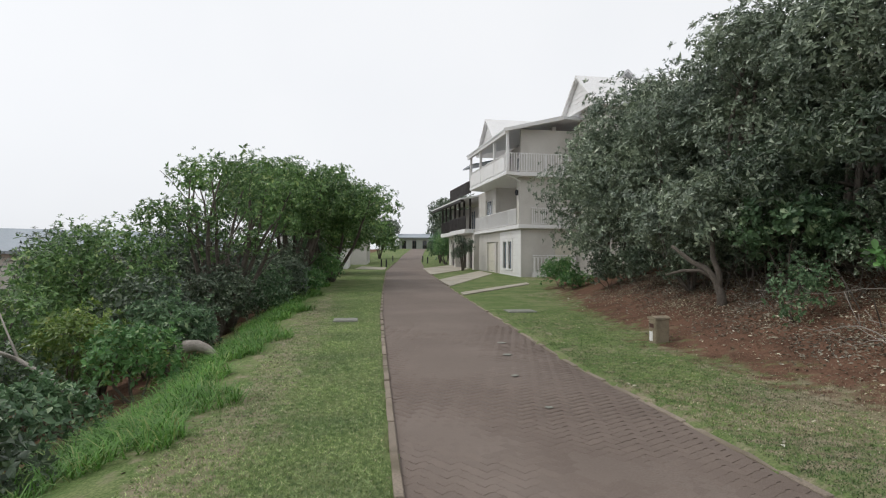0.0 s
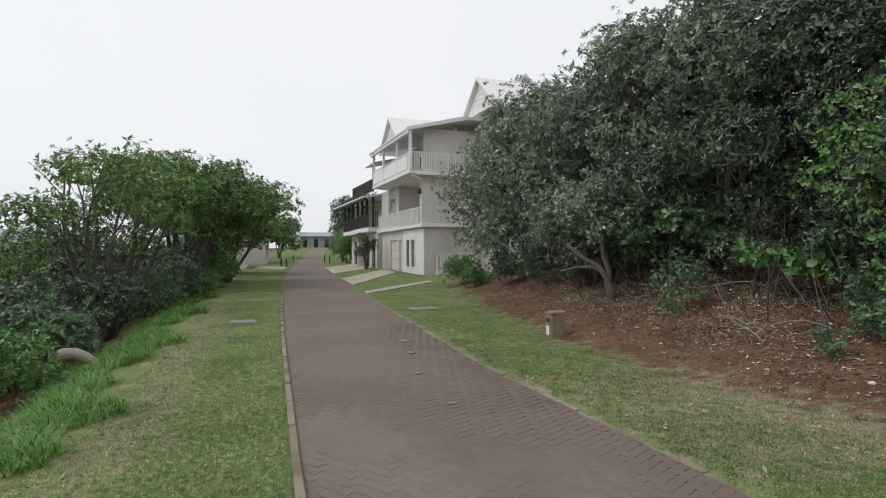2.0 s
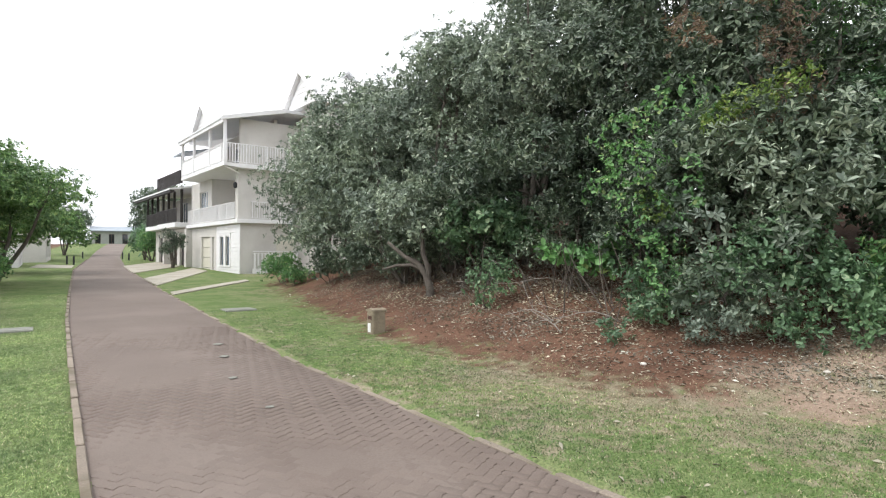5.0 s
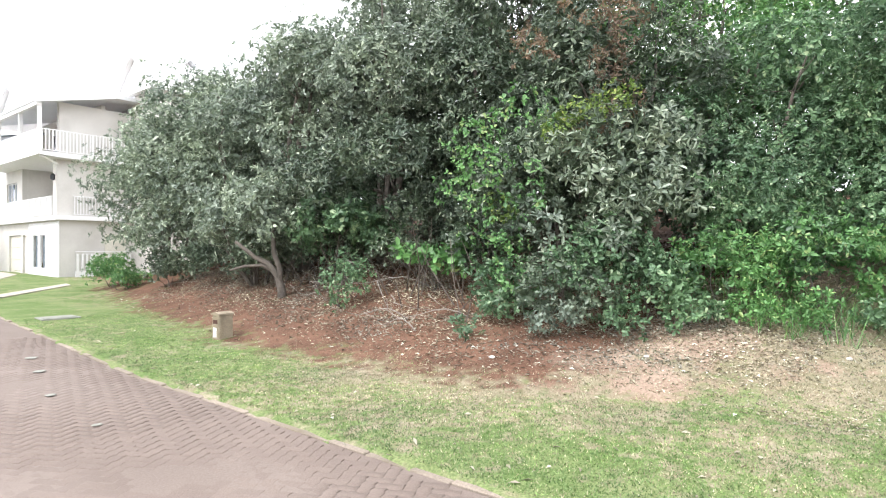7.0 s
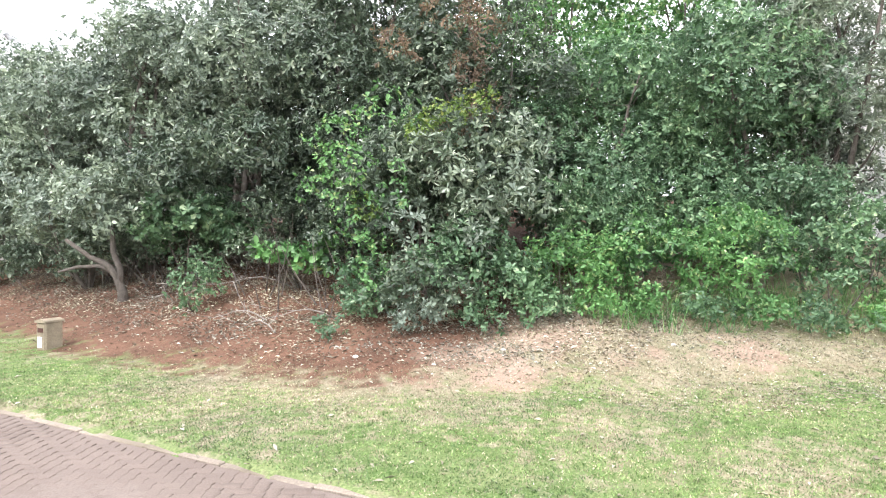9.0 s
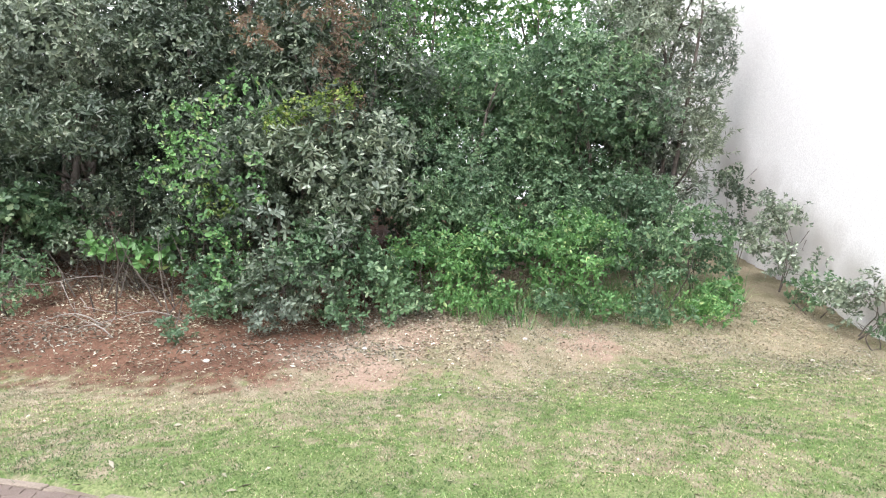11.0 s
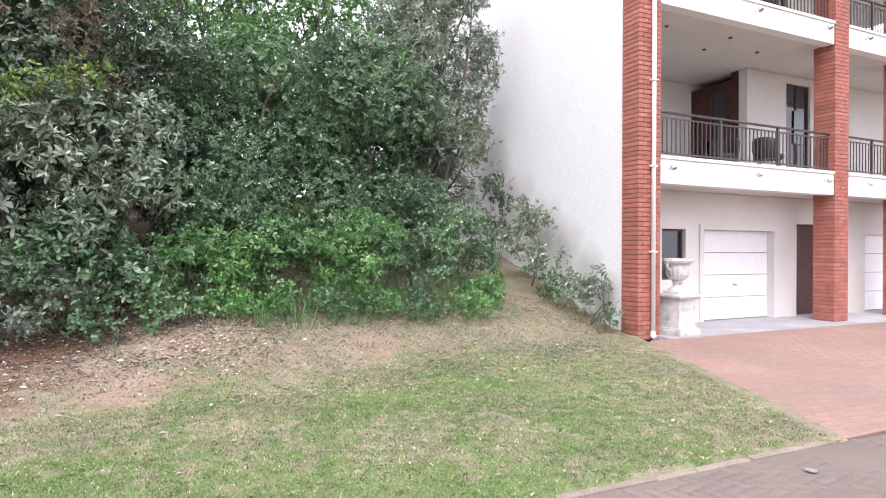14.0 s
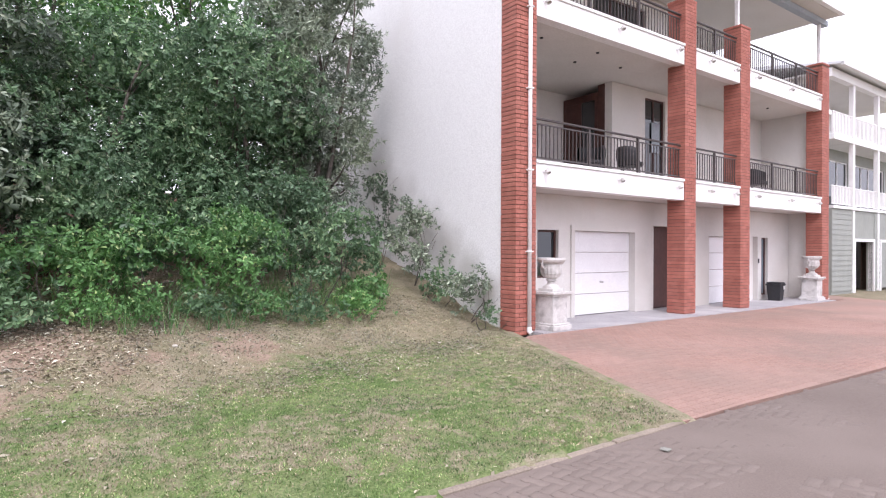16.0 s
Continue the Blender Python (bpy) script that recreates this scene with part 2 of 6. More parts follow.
M_STONEBIT = material("pale_stone", (0.5, 0.46, 0.4), (0.66, 0.62, 0.56), 9, 0.9, 0.3, 60)
M_MANHOLE = material("grey_concrete_cover", (0.19, 0.195, 0.165), (0.28, 0.28, 0.245), 4, 0.9, 0.2, 60)
M_GLASS = glass_material("dark_window_glass", (0.02, 0.024, 0.028))
M_PALEGLASS = glass_material("pale_window_glass", (0.16, 0.19, 0.22))
L_DARK = leaf_material("dark_glossy_leaf", (0.05, 0.075, 0.05), (0.14, 0.185, 0.13), (0.32, 0.36, 0.29), 0.36, 0.15)
L_SILVER = leaf_material("silvery_leaf", (0.1, 0.135, 0.1), (0.3, 0.35, 0.28), (0.52, 0.57, 0.5), 0.38, 0.18)
L_GREEN = leaf_material("mid_green_leaf", (0.062, 0.122, 0.066), (0.175, 0.285, 0.16), (0.34, 0.43, 0.28))
L_BRIGHT = leaf_material("bright_green_leaf", (0.072, 0.175, 0.06), (0.185, 0.36, 0.135), (0.36, 0.46, 0.21))
L_YELLOW = leaf_material("yellow_green_leaf", (0.1, 0.165, 0.04), (0.21, 0.3, 0.075), (0.32, 0.34, 0.11))
L_PALE = leaf_material("pale_grey_leaf", (0.14, 0.17, 0.132), (0.33, 0.38, 0.305), (0.5, 0.55, 0.47), 0.45, 0.2)
L_RUST = leaf_material("rusty_dying_leaf", (0.11, 0.07, 0.05), (0.23, 0.155, 0.11), (0.16, 0.15, 0.07), 0.6)
L_TREE = leaf_material("broad_green_leaf", (0.07, 0.14, 0.052), (0.21, 0.345, 0.13), (0.36, 0.45, 0.2), 0.42, 0.2)
L_LITTER = leaf_material("dry_leaf_litter", (0.15, 0.122, 0.098), (0.42, 0.37, 0.31), (0.66, 0.62, 0.56), 0.8, 0.0, 0.92)
L_BLADE = leaf_material("lawn_blade", (0.092, 0.16, 0.048), (0.25, 0.345, 0.135), (0.48, 0.44, 0.3), 0.6, tufts=9)
# left verge blades: locally brighter exposure put into a lighter lawn_blade colour
L_BLADE_PALE = leaf_material("brightened_lawn_blade", (0.185, 0.26, 0.105), (0.39, 0.47, 0.235), (0.58, 0.53, 0.38), 0.6, tufts=16)
L_CRUMB = leaf_material("pale_dry_leaf_crumb", (0.2, 0.165, 0.125), (0.46, 0.41, 0.34), (0.62, 0.58, 0.52), 0.8, 0.0)
L_THATCH = leaf_material("dry_grass_blade", (0.17, 0.14, 0.09), (0.42, 0.36, 0.265), (0.6, 0.55, 0.43), 0.8, 0.1, tufts=7)
L_TALL = leaf_material("tall_grass_blade", (0.06, 0.16, 0.024), (0.16, 0.34, 0.062), (0.3, 0.34, 0.13), 0.5)


# ---- building helpers ----
def thing(name, label, category, m=None, group="", kind=""):
    """An empty at the base of a thing that has parts."""
    ob = new(name)
    ob.empty_display_size = 0.1
    if m is not None:
        ob.matrix_world = m
    return tagged(ob, label, category, group, kind)


def mesh_of(name, bm, mat):
    me = bpy.data.meshes.new(name)
    bm.to_mesh(me)
    bm.free()
    me.materials.append(mat)
    return me


def part(name, bm, mat, parent, label="", smooth=False):
    """One bmesh as one mesh object under a thing or a part, in the parent's own space."""
    me = mesh_of(name, bm, mat)
    if smooth:
        me.shade_smooth()
    ob = new(name, me)
    ob.parent = parent
    return tagged(ob, label)


def whole(name, bm, mat, label, category, m=None, group="", kind="", smooth=False):
    me = mesh_of(name, bm, mat)
    if smooth:
        me.shade_smooth()
    ob = new(name, me)
    if m is not None:
        ob.matrix_world = m
    return tagged(ob, label, category, group, kind)


def add_box(bm, x0, x1, y0, y1, z0, z1, bevel=0.0):
    v = [bm.verts.new((x, y, z)) for z in (z0, z1) for y in (y0, y1) for x in (x0, x1)]
    f = [bm.faces.new([v[i] for i in q]) for q in ((0, 2, 3, 1), (4, 5, 7, 6), (0, 1, 5, 4), (2, 6, 7, 3), (0, 4, 6, 2), (1, 3, 7, 5))]
    if bevel:
        edges = list({e for q in f for e in q.edges})
        bmesh.ops.bevel(bm, geom=edges, offset=bevel, segments=1, affect="EDGES")
    return bm


def box(x0, x1, y0, y1, z0, z1, bevel=0.0):
    return add_box(bmesh.new(), x0, x1, y0, y1, z0, z1, bevel)


def add_prism(bm, outline, axis, a, b):
    """Sweep a closed outline of 2D points from a to b along an axis ('x', 'y' or 'z')."""
    def place(p, s):
        return {"x": (s, p[0], p[1]), "y": (p[0], s, p[1]), "z": (p[0], p[1], s)}[axis]
    low, high = [bm.verts.new(place(p, a)) for p in outline], [bm.verts.new(place(p, b)) for p in outline]
    bm.faces.new(low[::-1]), bm.faces.new(high)
    for i in range(len(outline)):
        j = (i + 1) % len(outline)
        bm.faces.new((low[i], low[j], high[j], high[i]))
    bmesh.ops.recalc_face_normals(bm, faces=bm.faces[:])
    return bm


def prism(outline, axis, a, b):
    return add_prism(bmesh.new(), outline, axis, a, b)


def lathe(profile, segments=20, flutes=0.0, flute_z=(0, 0)):
    """Turn a profile of (radius, z) round the z axis, closed at both ends."""
    bm = bmesh.new()
    rings = []
    for r, z in profile:
        ring = []
        for i in range(segments):
            k = r
            if flute_z[0] <= z <= flute_z[1] and i % 2:
                k = r * (1 - flutes)
            a = math.tau * i / segments
            ring.append(bm.verts.new((k * math.cos(a), k * math.sin(a), z)))
        rings.append(ring)
    for a, b in zip(rings, rings[1:]):
        for i in range(segments):
            j = (i + 1) % segments
            bm.faces.new((a[i], a[j], b[j], b[i]))
    bm.faces.new(rings[0][::-1]), bm.faces.new(rings[-1])
    return bm


def add_tube(bm, points, radii, sides=7):
    """A tapered tube through points."""
    rings = []
    pts = [Vector(p) for p in points]
    for i, p in enumerate(pts):
        d = (pts[min(i + 1, len(pts) - 1)] - pts[max(i - 1, 0)]).normalized()
        side = d.cross(Vector((0.31, 0.2, 0.93)) if abs(d.z) < 0.9 else Vector((1, 0.1, 0))).normalized()
        up = side.cross(d)
        rings.append([bm.verts.new(p + (side * math.cos(math.tau * k / sides) + up * math.sin(math.tau * k / sides)) * radii[i]) for k in range(sides)])
    for a, b in zip(rings, rings[1:]):
        for i in range(sides):
            j = (i + 1) % sides
            bm.faces.new((a[i], a[j], b[j], b[i]))
    bm.faces.new(rings[0][::-1]), bm.faces.new(rings[-1])
    return bm


def wall_with_openings(x0, x1, z0, z1, y0, y1, openings):
    """A wall along x from y0 to y1 thick, with openings (xa, xb, za, zb) that go through it."""
    bm = bmesh.new()
    xs = sorted({x0, x1, *[o[0] for o in openings], *[o[1] for o in openings]})
    zs = sorted({z0, z1, *[o[2] for o in openings], *[o[3] for o in openings]})
    for xa, xb in zip(xs, xs[1:]):
        for za, zb in zip(zs, zs[1:]):
            cx, cz = (xa + xb) / 2, (za + zb) / 2
            if not any(o[0] < cx < o[1] and o[2] < cz < o[3] for o in openings):
                add_box(bm, xa, xb, y0, y1, za, zb)
    bmesh.ops.remove_doubles(bm, verts=bm.verts[:], dist=1e-5)
    seen = {}
    for f in bm.faces:
        seen.setdefault(tuple(round(c, 4) for c in f.calc_center_median()), []).append(f)
    bmesh.ops.delete(bm, geom=[f for fs in seen.values() if len(fs) > 1 for f in fs], context="FACES")
    return bm


def raw_mesh(name, verts, faces, mat):
    """A mesh from arrays: verts (n, 3), faces (m, k)."""
    me = bpy.data.meshes.new(name)
    verts, faces = np.asarray(verts, np.float32), np.asarray(faces, np.int32)
    k = faces.shape[1]
    me.vertices.add(len(verts))
    me.vertices.foreach_set("co", verts.ravel())
    me.loops.add(faces.size)
    me.loops.foreach_set("vertex_index", faces.ravel())
    me.polygons.add(len(faces))
    me.polygons.foreach_set("loop_start", np.arange(0, faces.size, k, dtype=np.int32))
    me.materials.append(mat)
    me.update(calc_edges=True)
    me.validate()
    return me


# ---- the lie of the land ----
def curve_at(table, v):
    t = np.array(table, float)
    return np.interp(v, t[:, 0], t[:, 1])


RISE = [(-40, 0), (6, 0), (12, 0.08), (21, 0.25), (39, 0.6), (66, 1.1), (80, 1.8), (110, 3.0), (160, 4.0), (600, 6)]
ROAD_L = [(-30, 12.0), (-14, 6.8), (-9, 4.6), (-5, 2.7), (-2, 1.3), (0, 0.55), (2, 0.05), (3.9, -0.25), (6.26, -0.53), (10, -0.97), (15.4, -1.58), (22.2, -2.24), (39.4, -3.8), (66, -5.1), (80, -5.5), (110, -6.0)]
ROAD_R = [(-30, 16.5), (-14, 9.9), (-7.5, 6.95), (-5.8, 6.2), (-4.2, 5.5), (-3.2, 5.05), (-1.9, 4.42), (-0.55, 3.75), (0.8, 3.28), (2.65, 2.79), (4.3, 2.56), (6.2, 2.30), (8.5, 1.9), (12.6, 1.5), (21.5, 0.55), (39.4, -1.1), (66, -2.5), (80, -2.8), (110, -3.3)]
TOE = [(-3.4, 11.2), (-1.5, 9.7), (0.6, 7.9), (3.1, 5.6), (5.3, 4.5), (9, 3.75), (14, 3.6), (19, 3.5), (24, 4.0), (30, 5.2)]
VERGE_L = [(-10, 0.5), (0, -1.7), (3.9, -1.98), (7, -2.25), (15.6, -3.5), (32, -5.7), (60, -9)]
HOUSE = pose(11.04, -3.39, -0.04, 0, 0, -64)
HOUSE_INV = HOUSE.inverted()


LATTICE = np.random.default_rng(3).random((64, 64))


def patches(x, y, size, octaves=4):
    """Smooth uneven patches between 0 and 1, the largest size metres across."""
    total, weight = np.zeros_like(x), 0.0
    for k in range(octaves):
        u, v = x * 2 ** k / size + 11.3 * k, y * 2 ** k / size + 5.7 * k
        i, j = np.floor(u).astype(int), np.floor(v).astype(int)
        a, b = u - i, v - j
        a, b = a * a * (3 - 2 * a), b * b * (3 - 2 * b)
        p, q, r, t = (LATTICE[(i + di) % 64, (j + dj) % 64] for di, dj in ((0, 0), (1, 0), (0, 1), (1, 1)))
        total += ((p * (1 - a) + q * a) * (1 - b) + (r * (1 - a) + t * a) * b) * 0.6 ** k
        weight += 0.6 ** k
    return total / weight


def land(x, y):
    """Height, bare soil and dry grass at (x, y)."""
    x, y = np.asarray(x, float), np.asarray(y, float)
    rise = curve_at(RISE, y)
    toe = curve_at(TOE, y)
    lean = (curve_at(TOE, y + 0.6) - curve_at(TOE, y - 0.6)) / 1.2
    s = (x - toe) / np.sqrt(1 + lean * lean)
    fade = np.interp(y, [-3.5, -2.5, 25, 31], [0.85, 1, 1, 0.1])
    t = np.maximum(s, 0)
    steep = np.interp(y, [-3, -1, 1, 3, 7, 11], [0.36, 0.34, 0.26, 0.2, 0.22, 0.3])
    bank = np.where(t < 0.8, steep * 0.625 * t * t, steep * 0.4 + steep * (t - 0.8))
    bank = np.where(t > 6, steep * 5.6 + 0.22 * (t - 6), bank)
    bank = np.minimum(bank, 3.6) * fade
    bumps = 0.03 * np.sin(x * 1.7 + y * 0.9) * np.sin(y * 1.3 - x * 0.6) * np.clip(t / 2, 0, 1)
    hx = HOUSE_INV[0][0] * x + HOUSE_INV[0][1] * y + HOUSE_INV[0][3]
    hy = HOUSE_INV[1][0] * x + HOUSE_INV[1][1] * y + HOUSE_INV[1][3]
    inside = np.clip((hx - 0.02) / 0.12, 0, 1)
    bank = (bank + bumps) * (1 - inside) - 0.06 * inside
    left = curve_at(VERGE_L, y) - x
    q = np.maximum(left, 0)
    drop = np.where(q < 1, 0.18 * q * q, 0.18 + 0.42 * (q - 1))
    drop = np.minimum(drop, 3.2 + 0.05 * q) * np.interp(y, [33, 43], [1, 0.12])
    bedded = ((x > curve_at(ROAD_L, y) - 0.02) & (x < curve_at(ROAD_R, y) + 0.02)) * 0.12
    bedded = bedded + ((hx < 16) & (hy < 6) & (x > curve_at(ROAD_R, y)) & (y < -3.42)) * 0.1
    z = rise + np.where(y > -9, bank, -0.06) - drop - bedded
    soil = np.clip(0.5 + (s - 0.25) * 0.55, 0, 1) * np.interp(y, [-2.5, 0.5, 3, 5, 14, 20], [0.2, 0.26, 0.44, 1, 1, 0.8])
    for cx, cy, rx, ry in ((8.9, 1.3, 0.95, 0.55), (6.3, 3.6, 0.7, 0.6), (7.6, 3.7, 1.1, 0.6), (6.5, 4.4, 1.1, 0.8)):
        soil = np.maximum(soil, 0.95 - 0.55 * np.hypot((x - cx) / rx, (y - cy) / ry))
    # pale sand up to y 5.6; beyond it the red soil with shade in its colour
    sand = np.clip((5.6 - y) / 2.2, 0, 1)
    soil = np.maximum(soil, np.clip(0.35 + (left - 1.8) * 0.5, 0, 0.9))
    dry = np.clip(0.41 + 0.22 * (s + 1.9), 0.0, 0.95) * np.interp(y, [-3, 3, 8, 12], [1, 0.95, 0.55, 0.35])
    dry = dry + 1.5 * (patches(x, y, 1.6) - 0.5) * (x > 0.5) * np.interp(y, [4, 9], [1, 0.7])
    soil = soil + 0.5 * (patches(x + 30, y, 0.9) - 0.5) * (s > -1.2)
    dry = np.maximum(dry, np.clip(0.62 + 0.25 * (-2.4 - y), 0, 0.75) * (x > 4.5))
    dry = np.maximum(dry, np.clip(0.72 - np.abs(left + 0.15) * 0.75, 0.12, 0.8) * np.interp(y, [15, 24], [1, 0.4]))
    return z, soil, dry, sand


def height(x, y):
    return float(land(x, y)[0])


def build_ground():
    gx = np.concatenate([np.linspace(-600, -40, 15), np.arange(-36, -12, 1.5), np.arange(-12, 18, 0.14), np.arange(18, 40, 1.5), np.linspace(44, 600, 15)])
    gy = np.concatenate([np.linspace(-600, -40, 12), np.arange(-36, -8, 1.5), np.arange(-8, 26, 0.16), np.arange(26, 60, 0.6), np.arange(60, 120, 3), np.linspace(125, 900, 20)])
    x, y = np.meshgrid(gx, gy)
    z, soil, dry, sand = land(x.ravel(), y.ravel())
    nx, ny = len(gx), len(gy)
    i = (np.arange(ny - 1)[:, None] * nx + np.arange(nx - 1)).ravel()
    me = raw_mesh("ground", np.c_[x.ravel(), y.ravel(), z], np.c_[i, i + 1, i + nx + 1, i + nx], M_GROUND)
    for name, values in (("soil", soil), ("dry", dry), ("sand", sand)):
        a = me.attributes.new(name, "FLOAT", "POINT")
        a.data.foreach_set("value", values.astype(np.float32))
    me.shade_smooth()
    tagged(new("ground", me), "mown lawn verges rising to a bare red soil bank", "ground", kind="structure")


build_ground()


def strip(name, table_l, table_r, ys, lift, mat, label, category):
    """A ribbon of paving between two edge lines."""
    xl, xr = curve_at(table_l, ys), curve_at(table_r, ys)
    cols = 9
    f = np.linspace(0, 1, cols)
    x = xl[:, None] * (1 - f) + xr[:, None] * f
    y = np.repeat(ys[:, None], cols, 1)
    z = curve_at(RISE, y) + lift + 0.03 * (1 - (2 * f - 1) ** 2)
    top = np.c_[x.ravel(), y.ravel(), z.ravel()]
    i = (np.arange(len(ys) - 1)[:, None] * cols + np.arange(cols - 1)).ravel()
    me = raw_mesh(name, top, np.c_[i, i + 1, i + cols + 1, i + cols], mat)
    me.shade_smooth()
    return tagged(new(name, me), label, category, kind="structure")


road = strip("road", ROAD_L, ROAD_R, np.concatenate([np.arange(-30, 40, 0.5), np.arange(40, 111, 2.0)]), -0.03, M_ROAD,
             "narrow lane of worn brown interlocking pavers", "road")


# ---- the brick-pillared apartment house ----
def brick_pillar(parent, x0, x1, y0, y1, top, single, first=0.0):
    """A pillar of a mortar core and courses of bricks; single: bricks as objects of their own."""
    pillar = new("pillar")
    pillar.parent = parent
    tagged(pillar, "red face-brick pillar")
    part("core", box(x0 + 0.012, x1 - 0.012, y0 + 0.012, y1 - 0.012, first, top - 0.01), M_MORTAR, pillar)
    course, joint = 0.089, 0.014
    w, d = x1 - x0, y1 - y0
    shapes = {}
    joined = bmesh.new()
    k = 0
    z = first
    while z + course <= top + 0.001:
        spans = [(0, w * 0.4), (w * 0.4, w * 0.8), (w * 0.8, w)] if k % 2 else [(0, w * 0.2), (w * 0.2, w * 0.6), (w * 0.6, w)]
        for a, b in spans:
            jig = 0.002 * math.sin(k * 7.3 + a * 31)
            dims = (round(b - a - 0.008, 4), d, course - joint)
            if single:
                if dims not in shapes:
                    shapes[dims] = mesh_of("brick", box(-dims[0] / 2, dims[0] / 2, 0, d, 0, dims[2], 0.004), M_BRICK)
                ob = new("brick", shapes[dims])
                ob.parent = pillar
                ob.location = (x0 + (a + b) / 2, y0 + jig, z + joint)
            else:
                add_box(joined, x0 + a + 0.004, x0 + b - 0.004, y0 + jig, y1 + jig, z + joint, z + course)
        z += course
        k += 1
    if single:
        joined.free()
    else:
        tagged(part("bricks", joined, M_BRICKS, pillar), kind="stuff")
    part("cap", box(x0 - 0.012, x1 + 0.012, y0 - 0.012, y1 + 0.012, top - 0.012, top + 0.05, 0.006), M_BRICKS, pillar)
    return pillar


def railing(parent, x0, x1, y, z0, z1, mat, posts=2, gap=0.115, thick=0.018, along="x", name="railing", two_rails=True):
    """A balcony railing with rails, posts and single balusters, along x or y."""
    rail = new(name)
    rail.parent = parent

    def bar(a0, a1, b0, b1, c0, c1, part_name, bevel=0.0):
        bm = box(a0, a1, b0, b1, c0, c1, bevel) if along == "x" else box(b0, b1, a0, a1, c0, c1, bevel)
        return part(part_name, bm, mat, rail)

    bar(x0, x1, y - 0.03, y + 0.03, z1 - 0.04, z1, "top_rail", 0.008)
    if two_rails:
        bar(x0, x1, y - 0.015, y + 0.015, z1 - 0.14, z1 - 0.115, "upper_rail")
    bar(x0, x1, y - 0.015, y + 0.015, z0 + 0.06, z0 + 0.09, "bottom_rail")
    for i in range(posts):
        c = x0 + (x1 - x0) * (i + 1) / (posts + 1)
        bar(c - 0.025, c + 0.025, y - 0.025, y + 0.025, z0, z1 - 0.04, "post")
    count = max(2, int((x1 - x0) / gap))
    rod = None
    for i in range(count):
        c = x0 + (x1 - x0) * (i + 0.5) / count
        if rod is None:
            bm = box(-thick / 2, thick / 2, -thick / 2, thick / 2, z0 + 0.09, z1 - (0.14 if two_rails else 0.04))
            rod = mesh_of("baluster", bm, mat)
        ob = new("baluster", rod)
        ob.parent = rail
        ob.location = (c, y, 0) if along == "x" else (y, c, 0)
    return rail


def sectional_door(parent, x0, x1, y, z0, z1, mat, sections=4, handle=True):
    door = new("garage_door")
    door.parent = parent
    tagged(door, "closed white sectional garage door")
    h = (z1 - z0) / sections
    for i in range(sections):
        panel = box(x0, x1, y, y + 0.04, z0 + i * h + 0.006, z0 + (i + 1) * h - 0.006, 0.005)
        part("panel", panel, mat, door)
    part("backing", box(x0, x1, y + 0.045, y + 0.08, z0, z1), M_MORTAR, door)
    if handle:
        bm = lathe([(0.028, 0), (0.028, 0.02), (0.012, 0.03), (0.012, 0.06), (0.03, 0.075), (0.02, 0.095)], 10)
        bmesh.ops.rotate(bm, verts=bm.verts[:], cent=(0, 0, 0), matrix=Matrix.Rotation(radians(90), 3, "X"))
        bmesh.ops.translate(bm, verts=bm.verts[:], vec=((x0 + x1) / 2, y, z0 + h * 1.55))
        part("handle", bm, M_SILVER, door, "small round steel handle")
    return door


def window_part(parent, x0, x1, y, z0, z1, frame_mat, glass, panes=1, name="window", label="", bar=0.05):
    """Frame, mullions and panes, facing -y, the glass set back 3 cm."""
    win = new(name)
    win.parent = parent
    tagged(win, label)
    bm = bmesh.new()
    add_box(bm, x0, x1, y, y + 0.07, z1 - bar, z1)
    add_box(bm, x0, x1, y, y + 0.07, z0, z0 + bar)
    for i in range(panes + 1):
        c = x0 + (x1 - x0 - bar) * i / panes
        add_box(bm, c, c + bar, y + 0.002, y + 0.068, z0 + bar, z1 - bar)
    part("frame", bm, frame_mat, win)
    for i in range(panes):
        a = x0 + (x1 - x0 - bar) * i / panes + bar
        b = x0 + (x1 - x0 - bar) * (i + 1) / panes
        part("pane", box(a, b, y + 0.03, y + 0.036, z0 + bar, z1 - bar), glass, win)
    return win


def spotlight(parent, x, z, y=-0.02):
    """A small swivel spotlight on the fascia."""
    bm = lathe([(0.045, 0), (0.045, 0.015), (0.018, 0.02), (0.018, 0.06)], 10)
    bmesh.ops.rotate(bm, verts=bm.verts[:], cent=(0, 0, 0), matrix=Matrix.Rotation(radians(90), 3, "X"))
    head = lathe([(0.025, 0), (0.05, 0.03), (0.055, 0.1), (0.048, 0.1), (0.04, 0.06)], 10)
    bmesh.ops.rotate(head, verts=head.verts[:], cent=(0, 0, 0), matrix=Matrix.Rotation(radians(150), 3, "X"))
    bmesh.ops.translate(head, verts=head.verts[:], vec=(0, -0.08, 0.03))
    spot = new("spotlight")
    spot.parent = parent
    spot.location = (x, y, z)
    part("mount", bm, M_WHITE, spot)
    part("lamp_head", head, M_STONE, spot)
    return spot


def downpipe(parent, x, y, z0, z1):
    pipe = new("downpipe")
    pipe.parent = parent
    tagged(pipe, "white painted round downpipe")
    part("tube", add_tube(bmesh.new(), [(x, y, z0), (x, y, z1)], [0.042, 0.042], 12), M_WHITE, pipe, smooth=True)
    part("shoe", add_tube(bmesh.new(), [(x, y, z0 + 0.02), (x, y, z0 - 0.06), (x, y - 0.06, z0 - 0.1)], [0.05, 0.05, 0.05], 10), M_WHITE, pipe)
    z = z0 + 1.5
    while z < z1:
        part("bracket", box(x - 0.065, x + 0.065, y - 0.05, y + 0.05, z, z + 0.03, 0.005), M_WHITE, pipe)
        z += 1.62


